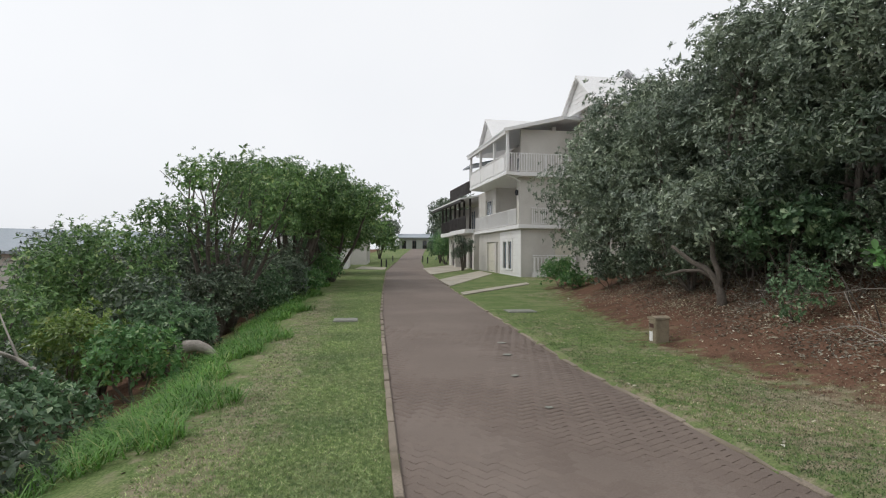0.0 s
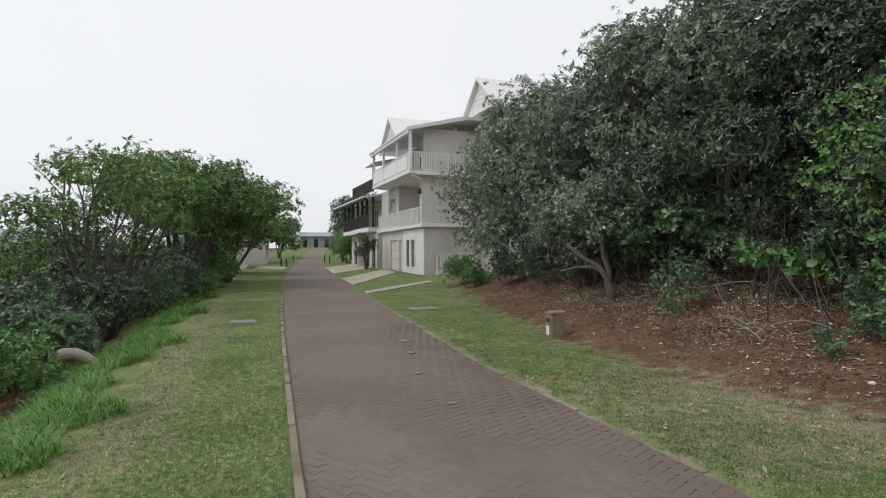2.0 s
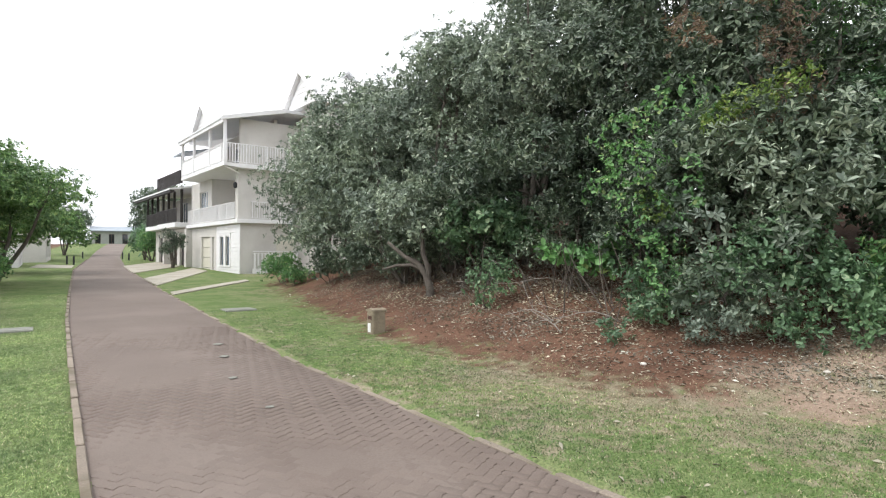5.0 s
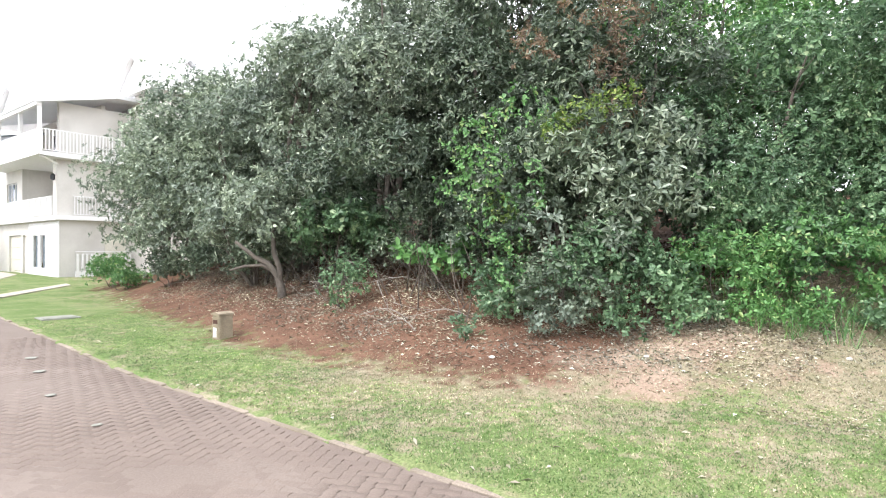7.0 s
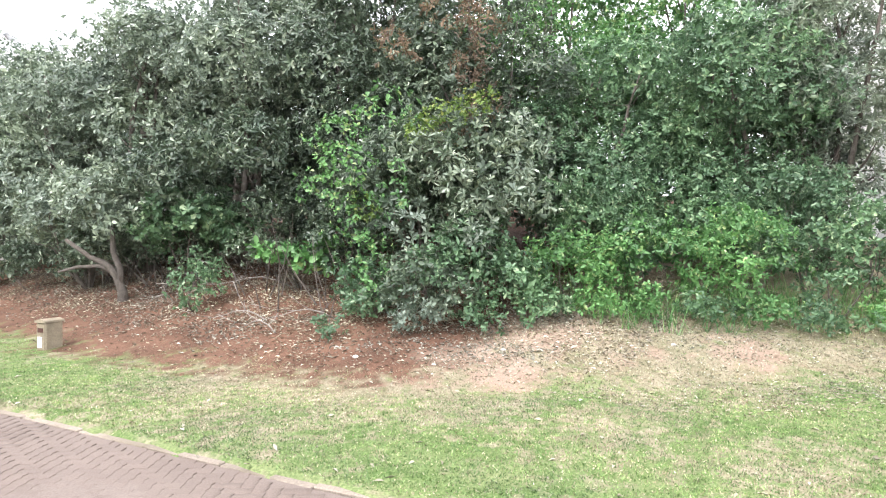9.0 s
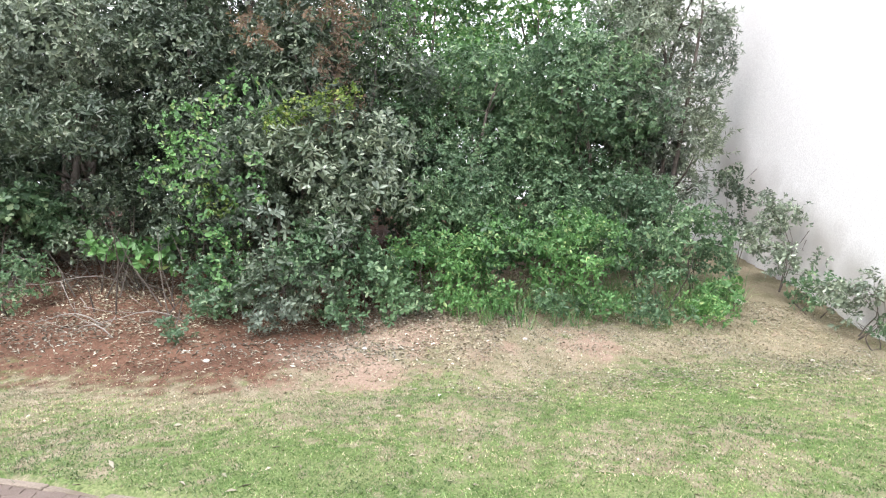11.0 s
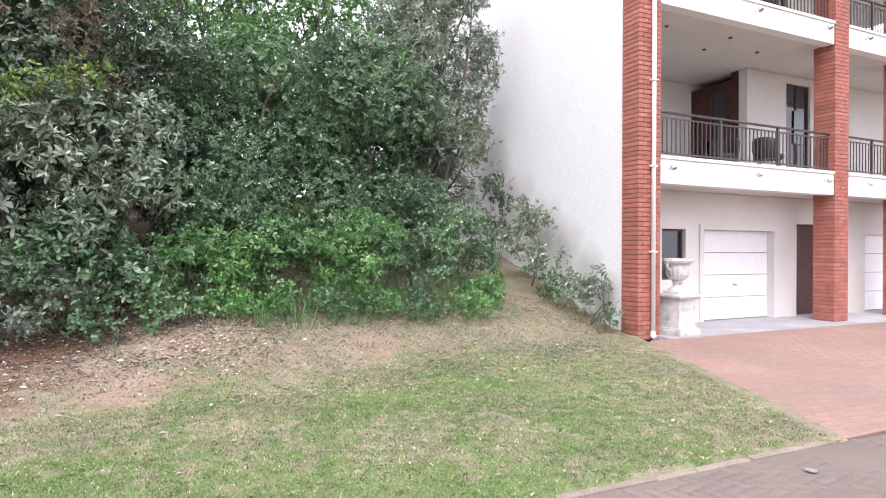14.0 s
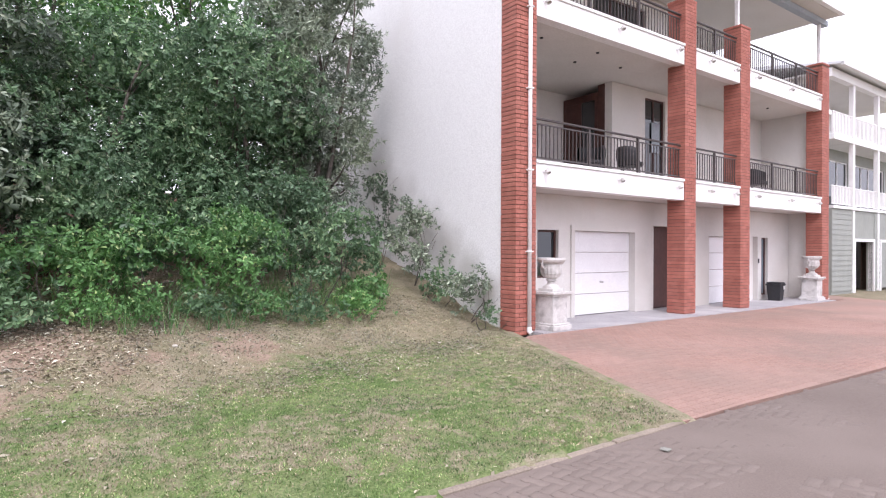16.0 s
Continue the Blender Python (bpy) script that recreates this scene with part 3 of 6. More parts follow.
def apartment_house():
    h = thing("apartment_house", "white plastered apartment house with red brick pillars and balconies", "house", HOUSE)
    W = 14.5
    # pillars
    brick_pillar(h, 0.0, 0.56, 0.0, 0.45, 9.6, True, -0.05)
    brick_pillar(h, 5.83, 6.34, 0.0, 0.5, 8.05, False, -0.05)
    brick_pillar(h, 8.6, 9.13, 0.0, 0.5, 8.0, False, -0.05)
    brick_pillar(h, 13.95, 14.5, 0.0, 0.5, 7.95, False, -0.05)
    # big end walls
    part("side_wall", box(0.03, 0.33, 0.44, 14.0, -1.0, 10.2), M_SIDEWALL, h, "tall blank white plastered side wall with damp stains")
    part("side_wall", box(14.18, 14.48, 0.49, 12.0, -1.0, 6.93), M_PLASTER, h)
    part("rear_wall", box(0.35, 14.17, 11.7, 12.0, -0.5, 9.6), M_PLASTER, h)
    # floor slabs with white fascia boards between the pillars
    for z0, z1 in ((2.93, 3.47), (6.38, 6.91)):
        part("floor_slab", box(0.34, 14.17, 0.27, 11.68, z0 + 0.03, z1 - 0.03), M_PLASTER, h)
        for a, b in ((0.565, 5.825), (6.345, 8.595), (9.135, 13.945)):
            part("fascia", add_box(box(a, b, 0.02, 0.26, z0, z1 - 0.07, 0.006), a, b, -0.01, 0.262, z1 - 0.066, z1, 0.006), M_WHITE, h, "white painted balcony fascia")
        for x in (0.8, 3.2, 5.5, 7.0, 8.3, 9.5, 11.6, 13.6):
            spotlight(h, x, (z0 + z1) / 2 + 0.06, 0.02)
    # ground floor
    part("apron", box(0.4, 14.15, -0.35, 11.0, -0.2, 0.03), M_APRON, h, "grey screeded apron")
    part("ground_floor_wall", wall_with_openings(0.34, 6.2, 0.03, 2.955, 1.15, 1.4, [(1.75, 2.45, 1.0, 2.12), (2.98, 5.32, 0.03, 2.12)]), M_PLASTER, h)
    part("ground_floor_wall", wall_with_openings(7.6, 14.17, 0.03, 2.955, 1.15, 1.4, [(9.0, 11.35, 0.03, 2.1), (11.62, 11.98, 0.03, 2.12), (12.22, 12.66, 0.18, 2.1)]), M_PLASTER, h)
    frame_bm = add_box(add_box(box(2.86, 2.98, 1.11, 1.16, 0.03, 2.25), 5.32, 5.44, 1.11, 1.16, 0.03, 2.25), 2.98, 5.32, 1.11, 1.16, 2.12, 2.25)
    part("door_surround", frame_bm, M_PLASTER, h)
    sectional_door(h, 2.98, 5.32, 1.3, 0.04, 2.12, M_DOORWHITE)
    sectional_door(h, 9.0, 11.35, 1.3, 0.04, 2.1, M_DOORWHITE)
    window_part(h, 1.75, 2.45, 1.24, 1.0, 2.12, M_BROWN, M_GLASS, 1, label="small dark-framed window")
    window_part(h, 12.22, 12.66, 1.24, 0.18, 2.1, M_BROWN, M_PALEGLASS, 1, label="narrow slit window")
    part("side_door", box(11.62, 11.98, 1.3, 1.35, 0.04, 2.12), M_PLASTER, h)
    part("lintel", box(6.201, 7.599, 1.15, 1.4, 2.32, 2.955), M_PLASTER, h)
    part("door_reveal", box(7.42, 7.599, 1.15, 1.4, 0.03, 2.319), M_PLASTER, h)
    door = part("entrance_door", box(6.201, 7.419, 1.36, 1.42, 0.04, 2.318, 0.004), M_BROWN, h, "dark brown timber entrance door")
    part("handle", box(7.2, 7.23, 1.3, 1.36, 1.0, 1.15, 0.006), M_SILVER, door)
    part("keypad", box(11.98, 12.06, 1.13, 1.15, 1.25, 1.4, 0.004), M_BLACK, h)
    part("light_switch", box(8.05, 8.13, 1.13, 1.15, 1.2, 1.34, 0.004), M_SILVER, h)
    part("ceiling_fitting", lathe([(0.09, 2.86), (0.11, 2.9), (0.11, 2.95)], 14), M_BLACK, h).location = (9.6, 0.75, 0)
    # first floor
    rails = (0.56, 5.83, 2), (6.34, 8.6, 1), (9.13, 13.95, 2)
    for a, b, n in rails:
        railing(h, a, b, 0.14, 3.47, 4.36, M_RAIL, n)
        railing(h, a, b, 0.14, 6.91, 7.7, M_RAIL, n)
    part("balcony_wall", wall_with_openings(5.62, 14.17, 3.45, 6.4, 2.1, 2.35, [(7.15, 8.15, 3.5, 6.2)]), M_PLASTER, h)
    window_part(h, 7.15, 8.15, 2.16, 3.5, 6.2, M_BROWN, M_GLASS, 2, label="brown-framed balcony door with a blue blind")
    part("blind", box(7.55, 7.95, 2.15, 2.158, 4.6, 5.5), M_FARROOF, h)
    part("balcony_wall", box(5.62, 5.85, 2.352, 2.6, 3.45, 6.4), M_BROWN, h, "dark brown timber corner post")
    part("recess_wall", box(0.34, 6.6, 3.9, 4.1, 3.45, 6.4), M_PLASTER, h)
    leaf = new("folding_doors")
    leaf.parent = h
    tagged(leaf, "dark brown folding doors with glass")
    part("frame", add_box(add_box(add_box(box(5.6, 5.68, 2.6, 2.7, 3.5, 6.2), 5.6, 5.68, 3.2, 3.32, 3.5, 6.2), 5.6, 5.68, 3.8, 3.89, 3.5, 6.2), 5.6, 5.68, 2.7, 3.8, 6.0, 6.2), M_BROWN, leaf)
    part("panel", box(5.62, 5.66, 3.32, 3.8, 3.5, 6.0), M_BROWN, leaf)
    part("pane", box(5.63, 5.64, 2.7, 3.2, 3.5, 6.0), M_GLASS, leaf)
    for x, y in ((1.6, 0.9), (3.4, 0.8), (1.6, 1.7), (3.5, 1.6), (4.8, 1.2), (7.2, 1.0), (10.4, 0.9), (12.3, 1.0)):
        part("downlight", lathe([(0.035, 6.385), (0.042, 6.4), (0.042, 6.41)], 12), M_BLACK, h).location = (x, y, 0)
    # second floor: walls under the roof, open terrace at the far bay
    part("top_wall", wall_with_openings(0.34, 9.0, 6.9, 9.55, 2.6, 2.85, [(1.8, 4.4, 6.95, 9.1), (5.4, 7.9, 6.95, 9.1)]), M_PLASTER, h)
    window_part(h, 1.8, 4.4, 2.66, 6.95, 9.1, M_BROWN, M_GLASS, 3, label="brown-framed sliding doors with red curtains")
    window_part(h, 5.4, 7.9, 2.66, 6.95, 9.1, M_BROWN, M_GLASS, 3, label="brown-framed sliding doors")
    folds = bmesh.new()
    for i in range(14):
        add_box(folds, 1.9 + i * 0.1, 1.97 + i * 0.1, 2.6 + 0.02 * (i % 2), 2.65 + 0.02 * (i % 2), 7.0, 9.05)
    part("curtain", folds, M_CURTAIN, h, "red-brown curtain")
    for x in (8.86, 14.3):
        part("roof_post", box(x - 0.05, x + 0.05, 0.2, 0.3, 7.9, 9.58, 0.006), M_WHITE, h, "slender white steel post")
    part("soffit", box(0.4, 14.5, -0.3, 4.6, 9.58, 9.66), M_PLASTER, h)
    part("gutter", prism([(-0.45, 9.6), (-0.3, 9.6), (-0.3, 9.74), (-0.32, 9.74), (-0.33, 9.63), (-0.43, 9.63), (-0.44, 9.75), (-0.46, 9.75)], "x", 0.4, 14.6), M_WHITE, h, "white eaves gutter")
    part("eaves_beam", box(0.4, 14.7, 0.12, 0.32, 9.4, 9.579), M_FARROOF, h)
    part("roof", prism([(-0.4, 9.67), (4.7, 9.67), (11.9, 11.2), (11.9, 11.35), (4.7, 10.0), (-0.4, 9.77)], "x", 0.35, 14.55), M_ROOF, h, "pale sheet-metal roof")
    downpipe(h, 0.33, -0.05, 0.1, 9.6)
    downpipe(h, 14.62, 0.12, 0.1, 8.05)
    return h


apartment_house()
# red forecourt of the apartment house, from the lane to the apron


def forecourt():
    bm = bmesh.new()
    edge = [HOUSE @ Vector((x, -0.35, 0)) for x in (-0.02, 5, 10, 15.0)]
    ys = np.array([-3.22, -4.2, -5.8, -7.5, -10.5, -14, -18])
    lane = [(x + 0.09, y) for x, y in zip(curve_at(ROAD_R, ys), ys)]
    outline = [(5.12, -3.24), (7.2, -3.24), (9.5, -3.28)] + [(e.x, e.y) for e in edge] + [(19.5, -13.6), (19.0, -18)] + lane[::-1][:-1]
    vs = [bm.verts.new((x, y, -0.032)) for x, y in outline]
    f = bm.faces.new(vs)
    bmesh.ops.recalc_face_normals(bm, faces=[f])
    if f.normal.z < 0:
        f.normal_flip()
    ext = bmesh.ops.extrude_face_region(bm, geom=[f])
    bmesh.ops.translate(bm, verts=[v for v in ext["geom"] if isinstance(v, bmesh.types.BMVert)], vec=(0, 0, -0.1))
    bmesh.ops.recalc_face_normals(bm, faces=bm.faces[:])
    return whole("driveway", bm, M_REDPAVE, "forecourt of faded red brick paving", "driveway", kind="structure")


forecourt_bricks_base = forecourt()


def forecourt_bricks(court):
    """Stretcher-bond paving bricks over the forecourt, joined."""
    L, W = 0.22, 0.11
    i, j = np.meshgrid(np.arange(-20, 90), np.arange(-110, 130))
    a, b = (i * L + (j % 2) * L / 2).ravel(), (j * W).ravel()
    t = radians(-64)
    x, y = 5.1 + a * math.cos(t) - b * math.sin(t), -3.2 + a * math.sin(t) + b * math.cos(t)
    hx = HOUSE_INV[0][0] * x + HOUSE_INV[0][1] * y + HOUSE_INV[0][3]
    hy = HOUSE_INV[1][0] * x + HOUSE_INV[1][1] * y + HOUSE_INV[1][3]
    ok = (x > curve_at(ROAD_R, y) + 0.17) & (y < -3.31) & (hy < -0.42) & (hx < 14.9) & (y > -13)
    x, y = x[ok], y[ok]
    r = np.random.default_rng(5)
    z = -0.032 + 0.006 + r.uniform(-0.0012, 0.0012, len(x))
    p, q = L / 2 - 0.002, W / 2 - 0.002
    ring = np.array([(-p + 0.004, -q + 0.004, 0), (p - 0.004, -q + 0.004, 0), (p - 0.004, q - 0.004, 0), (-p + 0.004, q - 0.004, 0), (-p, -q, -0.006), (p, -q, -0.006), (p, q, -0.006), (-p, q, -0.006)])
    one = bmesh.new()
    corner = [one.verts.new(c) for c in ring.tolist()]
    for q4 in ((0, 1, 2, 3), (0, 4, 5, 1), (1, 5, 6, 2), (2, 6, 7, 3), (3, 7, 4, 0)):
        one.faces.new([corner[c] for c in q4])
    shape = mesh_of("paving_brick", one, M_REDPAVE_ONE)
    near = np.argsort(np.hypot(x - 5.2, y + 3.2))[:300]
    for k in near:
        ob = new("paving_brick", shape)
        ob.parent = court
        ob.matrix_local = pose(x[k], y[k], z[k], 0, 0, -64)
    x, y, z = np.delete(x, near), np.delete(y, near), np.delete(z, near)
    v = np.stack([math.cos(t) * ring[:, 0] - math.sin(t) * ring[:, 1] + x[:, None], math.sin(t) * ring[:, 0] + math.cos(t) * ring[:, 1] + y[:, None], ring[:, 2] + z[:, None]], 2).reshape(-1, 3)
    f = np.array([(0, 1, 2, 3), (0, 4, 5, 1), (1, 5, 6, 2), (2, 6, 7, 3), (3, 7, 4, 0)])
    ob = new("paving_bricks", raw_mesh("paving_bricks", v, (np.arange(len(x))[:, None, None] * 8 + f[None]).reshape(-1, 4), M_REDPAVE))
    ob.parent = court
    tagged(ob, kind="stuff")


def stone_urn(m):
    """A fluted urn with scroll handles on a square pedestal."""
    u = thing("garden_urn", "white cast-stone urn with scroll handles on a square pedestal", "urn", m, "urns beside the entrance")
    bm = box(-0.3, 0.3, -0.3, 0.3, 0, 0.1, 0.01)
    add_box(bm, -0.27, 0.27, -0.27, 0.27, 0.1, 0.14, 0.01)
    add_box(bm, -0.23, 0.23, -0.23, 0.23, 0.14, 0.68, 0.008)
    add_box(bm, -0.27, 0.27, -0.27, 0.27, 0.68, 0.72, 0.008)
    add_box(bm, -0.31, 0.31, -0.31, 0.31, 0.72, 0.78, 0.01)
    part("pedestal", bm, M_STONE, u)
    add = box(-0.19, 0.19, -0.19, 0.19, 0.78, 0.84, 0.008)
    part("plinth", add, M_STONE, u)
    part("bowl", lathe([(0.17, 0.84), (0.16, 0.88), (0.09, 0.92), (0.075, 0.97), (0.11, 1.0), (0.09, 1.03), (0.17, 1.07), (0.215, 1.14),
                        (0.225, 1.25), (0.21, 1.32), (0.22, 1.34), (0.27, 1.38), (0.29, 1.42), (0.285, 1.46), (0.25, 1.46), (0.22, 1.38), (0.05, 1.33)],
                       32, 0.07, (1.05, 1.31)), M_STONE, u, "fluted bowl")
    for s in (-1, 1):
        pts = [(s * (0.2 + 0.09 * math.sin(a)), 0, 1.33 - 0.09 * math.cos(a)) for a in np.linspace(0, 3.6, 9)]
        part("scroll_handle", add_tube(bmesh.new(), pts, [0.025] * 9, 6), M_STONE, u)
    return u


forecourt_bricks(forecourt_bricks_base)
stone_urn(HOUSE @ pose(0.98, -0.02, 0.03, 0, 0, 4))
stone_urn(HOUSE @ pose(13.45, 0.1, 0.03, 0, 0, 2))


def rubbish_bin(m):
    b = thing("rubbish_bin", "black plastic bin with a white label standing by the wall", "bin", m)
    bm = bmesh.new()
    ring = []
    for z, r in ((0, 0.17), (0.5, 0.215), (0.5, 0.235), (0.55, 0.235), (0.55, 0.2), (0.1, 0.16)):
        ring.append([bm.verts.new((sx * r, sy * r, z)) for sx, sy in ((-1, -1), (1, -1), (1, 1), (-1, 1))])
    for a, c in zip(ring, ring[1:]):
        for i in range(4):
            bm.faces.new((a[i], a[(i + 1) % 4], c[(i + 1) % 4], c[i]))
    bm.faces.new(ring[0][::-1]), bm.faces.new(ring[-1])
    part("body", bm, M_BLACK, b)
    part("lid", box(-0.22, 0.22, -0.22, 0.22, 0.545, 0.6, 0.02), M_BLACK, b)
    part("sticker", box(0.08, 0.17, -0.222, -0.212, 0.36, 0.48), M_WHITE, b, "white sticker")
    return b


rubbish_bin(HOUSE @ pose(12.35, 0.75, 0.03, 0, 0, 8))


def balcony_chair(m):
    """A round-backed wicker chair seen through the railing."""
    c = thing("balcony_chair", "dark wicker tub chair on the balcony", "chair", m, "balcony chairs")
    shell = bmesh.new()
    n = 12
    rows = []
    for z, r in ((0.42, 0.33), (0.6, 0.36), (0.78, 0.36), (0.86, 0.34), (0.86, 0.3), (0.6, 0.3), (0.44, 0.28)):
        rows.append([shell.verts.new((r * math.cos(a), r * math.sin(a), z - (0.12 * max(0, -math.sin(a)) if z > 0.7 else 0))) for a in np.linspace(-0.5, math.pi + 0.5, n)])
    for a, b in zip(rows, rows[1:]):
        for i in range(n - 1):
            shell.faces.new((a[i], a[i + 1], b[i + 1], b[i]))
    part("backrest", shell, M_BLACK, c)
    part("seat", lathe([(0.3, 0.36), (0.32, 0.4), (0.31, 0.46), (0.2, 0.48)], 16), M_BLACK, c)
    for x, y in ((-0.2, -0.2), (0.2, -0.2), (-0.2, 0.2), (0.2, 0.2)):
        part("leg", box(x - 0.02, x + 0.02, y - 0.02, y + 0.02, 0, 0.37), M_BLACK, c)
    return c


for x, y, r in ((4.9, 0.95, 30), (3.9, 1.4, -60), (11.6, 1.0, 10)):
    balcony_chair(HOUSE @ pose(x, y, 3.44, 0, 0, r))


# ---- the grey clad house next to it ----
def siding(parent, x0, x1, y, z0, z1, mat, board=0.2, thick=0.03):
    """Lapped horizontal boards, each an object of its own."""
    z = z0
    while z < z1 - 0.02:
        t = min(z + board, z1)
        bm = prism([(y, z), (y - thick, z), (y - thick * 0.4, t), (y, t)], "x", x0, x1)
        part("board", bm, mat, parent)
        z += board


def grey_house():
    h = thing("grey_house", "grey-green weatherboard house with white balconies", "house", HOUSE @ pose(17.2, 0.9, 0.0))
    part("core", box(0, 9.5, 1.3, 9, -0.3, 5.9), M_GREYCLAD, h)
    siding(h, 0, 1.95, 0.03, 0.1, 3.3, M_GREYCLAD)
    siding(h, 4.3, 9.5, 0.03, 0.1, 3.3, M_GREYCLAD)
    part("wall", wall_with_openings(0, 9.5, -0.2, 3.3, 0.031, 0.25, [(2.2, 4.15, -0.2, 2.05), (5.0, 7.0, -0.2, 2.05)]), M_GREYCLAD, h)
    for x0, x1 in ((2.2, 4.15), (5.0, 7.0)):
        # dark sheet across each bay in place of the shade inside
        part("garage_opening", box(x0, x1, 0.7, 0.75, -0.2, 2.05), M_MORTAR, h, "dark sheet standing for the shade in an open garage bay")
        bm = add_box(add_box(box(x0 - 0.12, x0, -0.03, 0.2, -0.2, 2.05), x1, x1 + 0.12, -0.03, 0.2, -0.2, 2.05), x0 - 0.12, x1 + 0.12, -0.03, 0.2, 2.051, 2.17)
        part("door_trim", bm, M_WHITE, h)
    part("deck", box(0, 9.5, -0.05, 3, 3.31, 3.42), M_WHITE, h)
    part("deck", box(0, 9.5, -0.05, 3, 5.95, 6.15), M_WHITE, h)
    railing(h, 0.05, 9.4, 0.05, 3.42, 4.2, M_WHITE, 3, 0.14, 0.05, name="railing", two_rails=False)
    railing(h, 0.05, 9.4, 0.05, 6.15, 7.05, M_WHITE, 3, 0.14, 0.05, name="railing", two_rails=False)
    part("upper_wall", wall_with_openings(0, 9.5, 3.42, 5.949, 1.0, 1.2, [(0.3, 4.3, 3.5, 5.5), (5, 8.6, 3.5, 5.5)]), M_GREYCLAD, h)
    window_part(h, 0.3, 4.3, 1.05, 3.5, 5.5, M_WHITE, M_GLASS, 4, label="white-framed sliding doors")
    window_part(h, 5, 8.6, 1.05, 3.5, 5.5, M_WHITE, M_GLASS, 4, label="white-framed sliding doors")
    part("top_wall", box(0.0, 9.5, 2.6, 8.6, 6.15, 8.3), M_WHITE, h)
    for x in (2.05, 4.7, 7.2):
        part("post", box(x - 0.09, x + 0.09, -0.02, 0.16, 0, 8.3, 0.01), M_WHITE, h)
    part("eaves_beam", box(-0.2, 9.6, -0.05, 0.2, 8.3, 8.62), M_WHITE, h)
    part("gutter", box(-0.3, 9.7, -0.5, -0.38, 8.6, 8.75, 0.01), M_WHITE, h)
    part("roof", prism([(-0.5, 8.64), (-0.5, 8.74), (4.5, 9.6), (9.3, 8.7), (9.3, 8.6), (4.5, 9.4)], "x", -0.3, 9.7), M_ROOF, h)
    part("soffit", box(-0.2, 9.6, 0.21, 2.59, 8.5, 8.58), M_PLASTER, h)
    return h


grey_house()


# ---- the white house with stacked balconies, farther up the lane ----
def white_house():
    """Local x runs up the lane, y towards the lane."""
    h = thing("white_balcony_house", "three-storey white and cream house with white balconies and gables", "house", pose(4.35, 32.71, 0.45, 0, 0, 101.2))
    back_y = -9.0
    part("side_wall", box(-0.0, 0.25, back_y, -0.0, -0.6, 8.3), M_CREAM, h, "cream plastered side wall")
    part("front_wall", wall_with_openings(0.26, 9.6, -0.4, 2.73, -0.25, -0.0, [(1.5, 3.3, 0.45, 2.12), (4.35, 4.95, -0.4, 2.1), (5.25, 7.1, -0.4, 2.12)]), M_CREAM, h)
    for i in range(14):
        z = -0.2 + i * 0.205
        for x0, x1 in ((-0.04, 1.42), (3.38, 3.95)) if 0.4 < z + 0.1 < 2.1 else ((-0.04, 3.95),):
            part("board", prism([(0.0, z), (0.05, z), (0.025, z + 0.2), (0.0, z + 0.2)], "x", x0, x1), M_WHITE, h)
    bm = bmesh.new()
    add_box(bm, 1.42, 3.38, 0.0, 0.07, 2.12, 2.24), add_box(bm, 1.42, 3.38, 0.0, 0.09, 0.36, 0.45)
    add_box(bm, 1.42, 1.56, 0.0, 0.07, 0.45, 2.12), add_box(bm, 2.25, 2.55, 0.0, 0.07, 0.45, 2.12), add_box(bm, 3.24, 3.38, 0.0, 0.07, 0.45, 2.12)
    win = part("window", bm, M_WHITE, h, "white-framed double window")
    part("pane", box(1.56, 2.25, -0.06, -0.05, 0.45, 2.12), M_PALEGLASS, win)
    part("pane", box(2.55, 3.24, -0.06, -0.05, 0.45, 2.12), M_PALEGLASS, win)
    door = new("garage_door")
    door.parent = h
    tagged(door, "closed cream garage door")
    for i in range(4):
        part("panel", box(5.25, 7.1, -0.14, -0.1, -0.38 + i * 0.62, 0.22 + i * 0.62, 0.006), M_CREAMDOOR, door)
    part("store_door", box(4.35, 4.95, -0.14, -0.1, -0.38, 2.1), M_CREAM, h)
    part("pier", box(9.3, 9.8, -0.4, 0.35, -0.4, 2.73), M_CREAM, h)
    # middle storey
    part("slab", box(-0.3, 9.8, back_y, 0.25, 2.74, 2.95), M_WHITE, h)
    part("corner_pillar", box(-0.02, 0.42, -0.52, 0.12, 2.96, 5.6), M_CREAM, h)
    part("wall_lamp", lathe([(0.05, 0), (0.1, 0.05), (0.1, 0.25), (0.04, 0.32)], 8), M_BLACK, h).location = (0.2, 0.2, 4.6)
    part("middle_wall", wall_with_openings(5.2, 9.6, 2.96, 5.6, -0.3, -0.05, [(6.0, 7.7, 3.3, 4.95)]), M_CREAM, h)
    window_part(h, 6.0, 7.7, -0.2, 3.3, 4.95, M_WHITE, M_PALEGLASS, 3, label="white-framed window")
    part("recess_wall", box(0.3, 5.2, -2.6, -2.4, 2.96, 5.6), M_CREAM, h)
    part("recess_side", box(5.2, 5.4, -2.4, -0.31, 2.96, 5.6), M_CREAM, h)
    railing(h, 0.45, 9.7, 0.14, 2.95, 3.9, M_WHITE, 6, 0.16, 0.05, two_rails=False)
    railing(h, -5.0, -0.55, -0.12, 2.95, 3.9, M_WHITE, 3, 0.13, 0.04, along="y", two_rails=False)
    # upper balcony
    part("upper_slab", prism([(1.05, 5.66), (1.05, 5.82), (back_y, 5.82), (back_y, 5.6), (0.1, 5.6)], "x", -0.6, 7.8), M_WHITE, h)
    part("brace", add_tube(bmesh.new(), [(-0.5, 0.95, 5.62), (-0.1, 0.1, 5.35)], [0.05, 0.05], 6), M_WHITE, h)
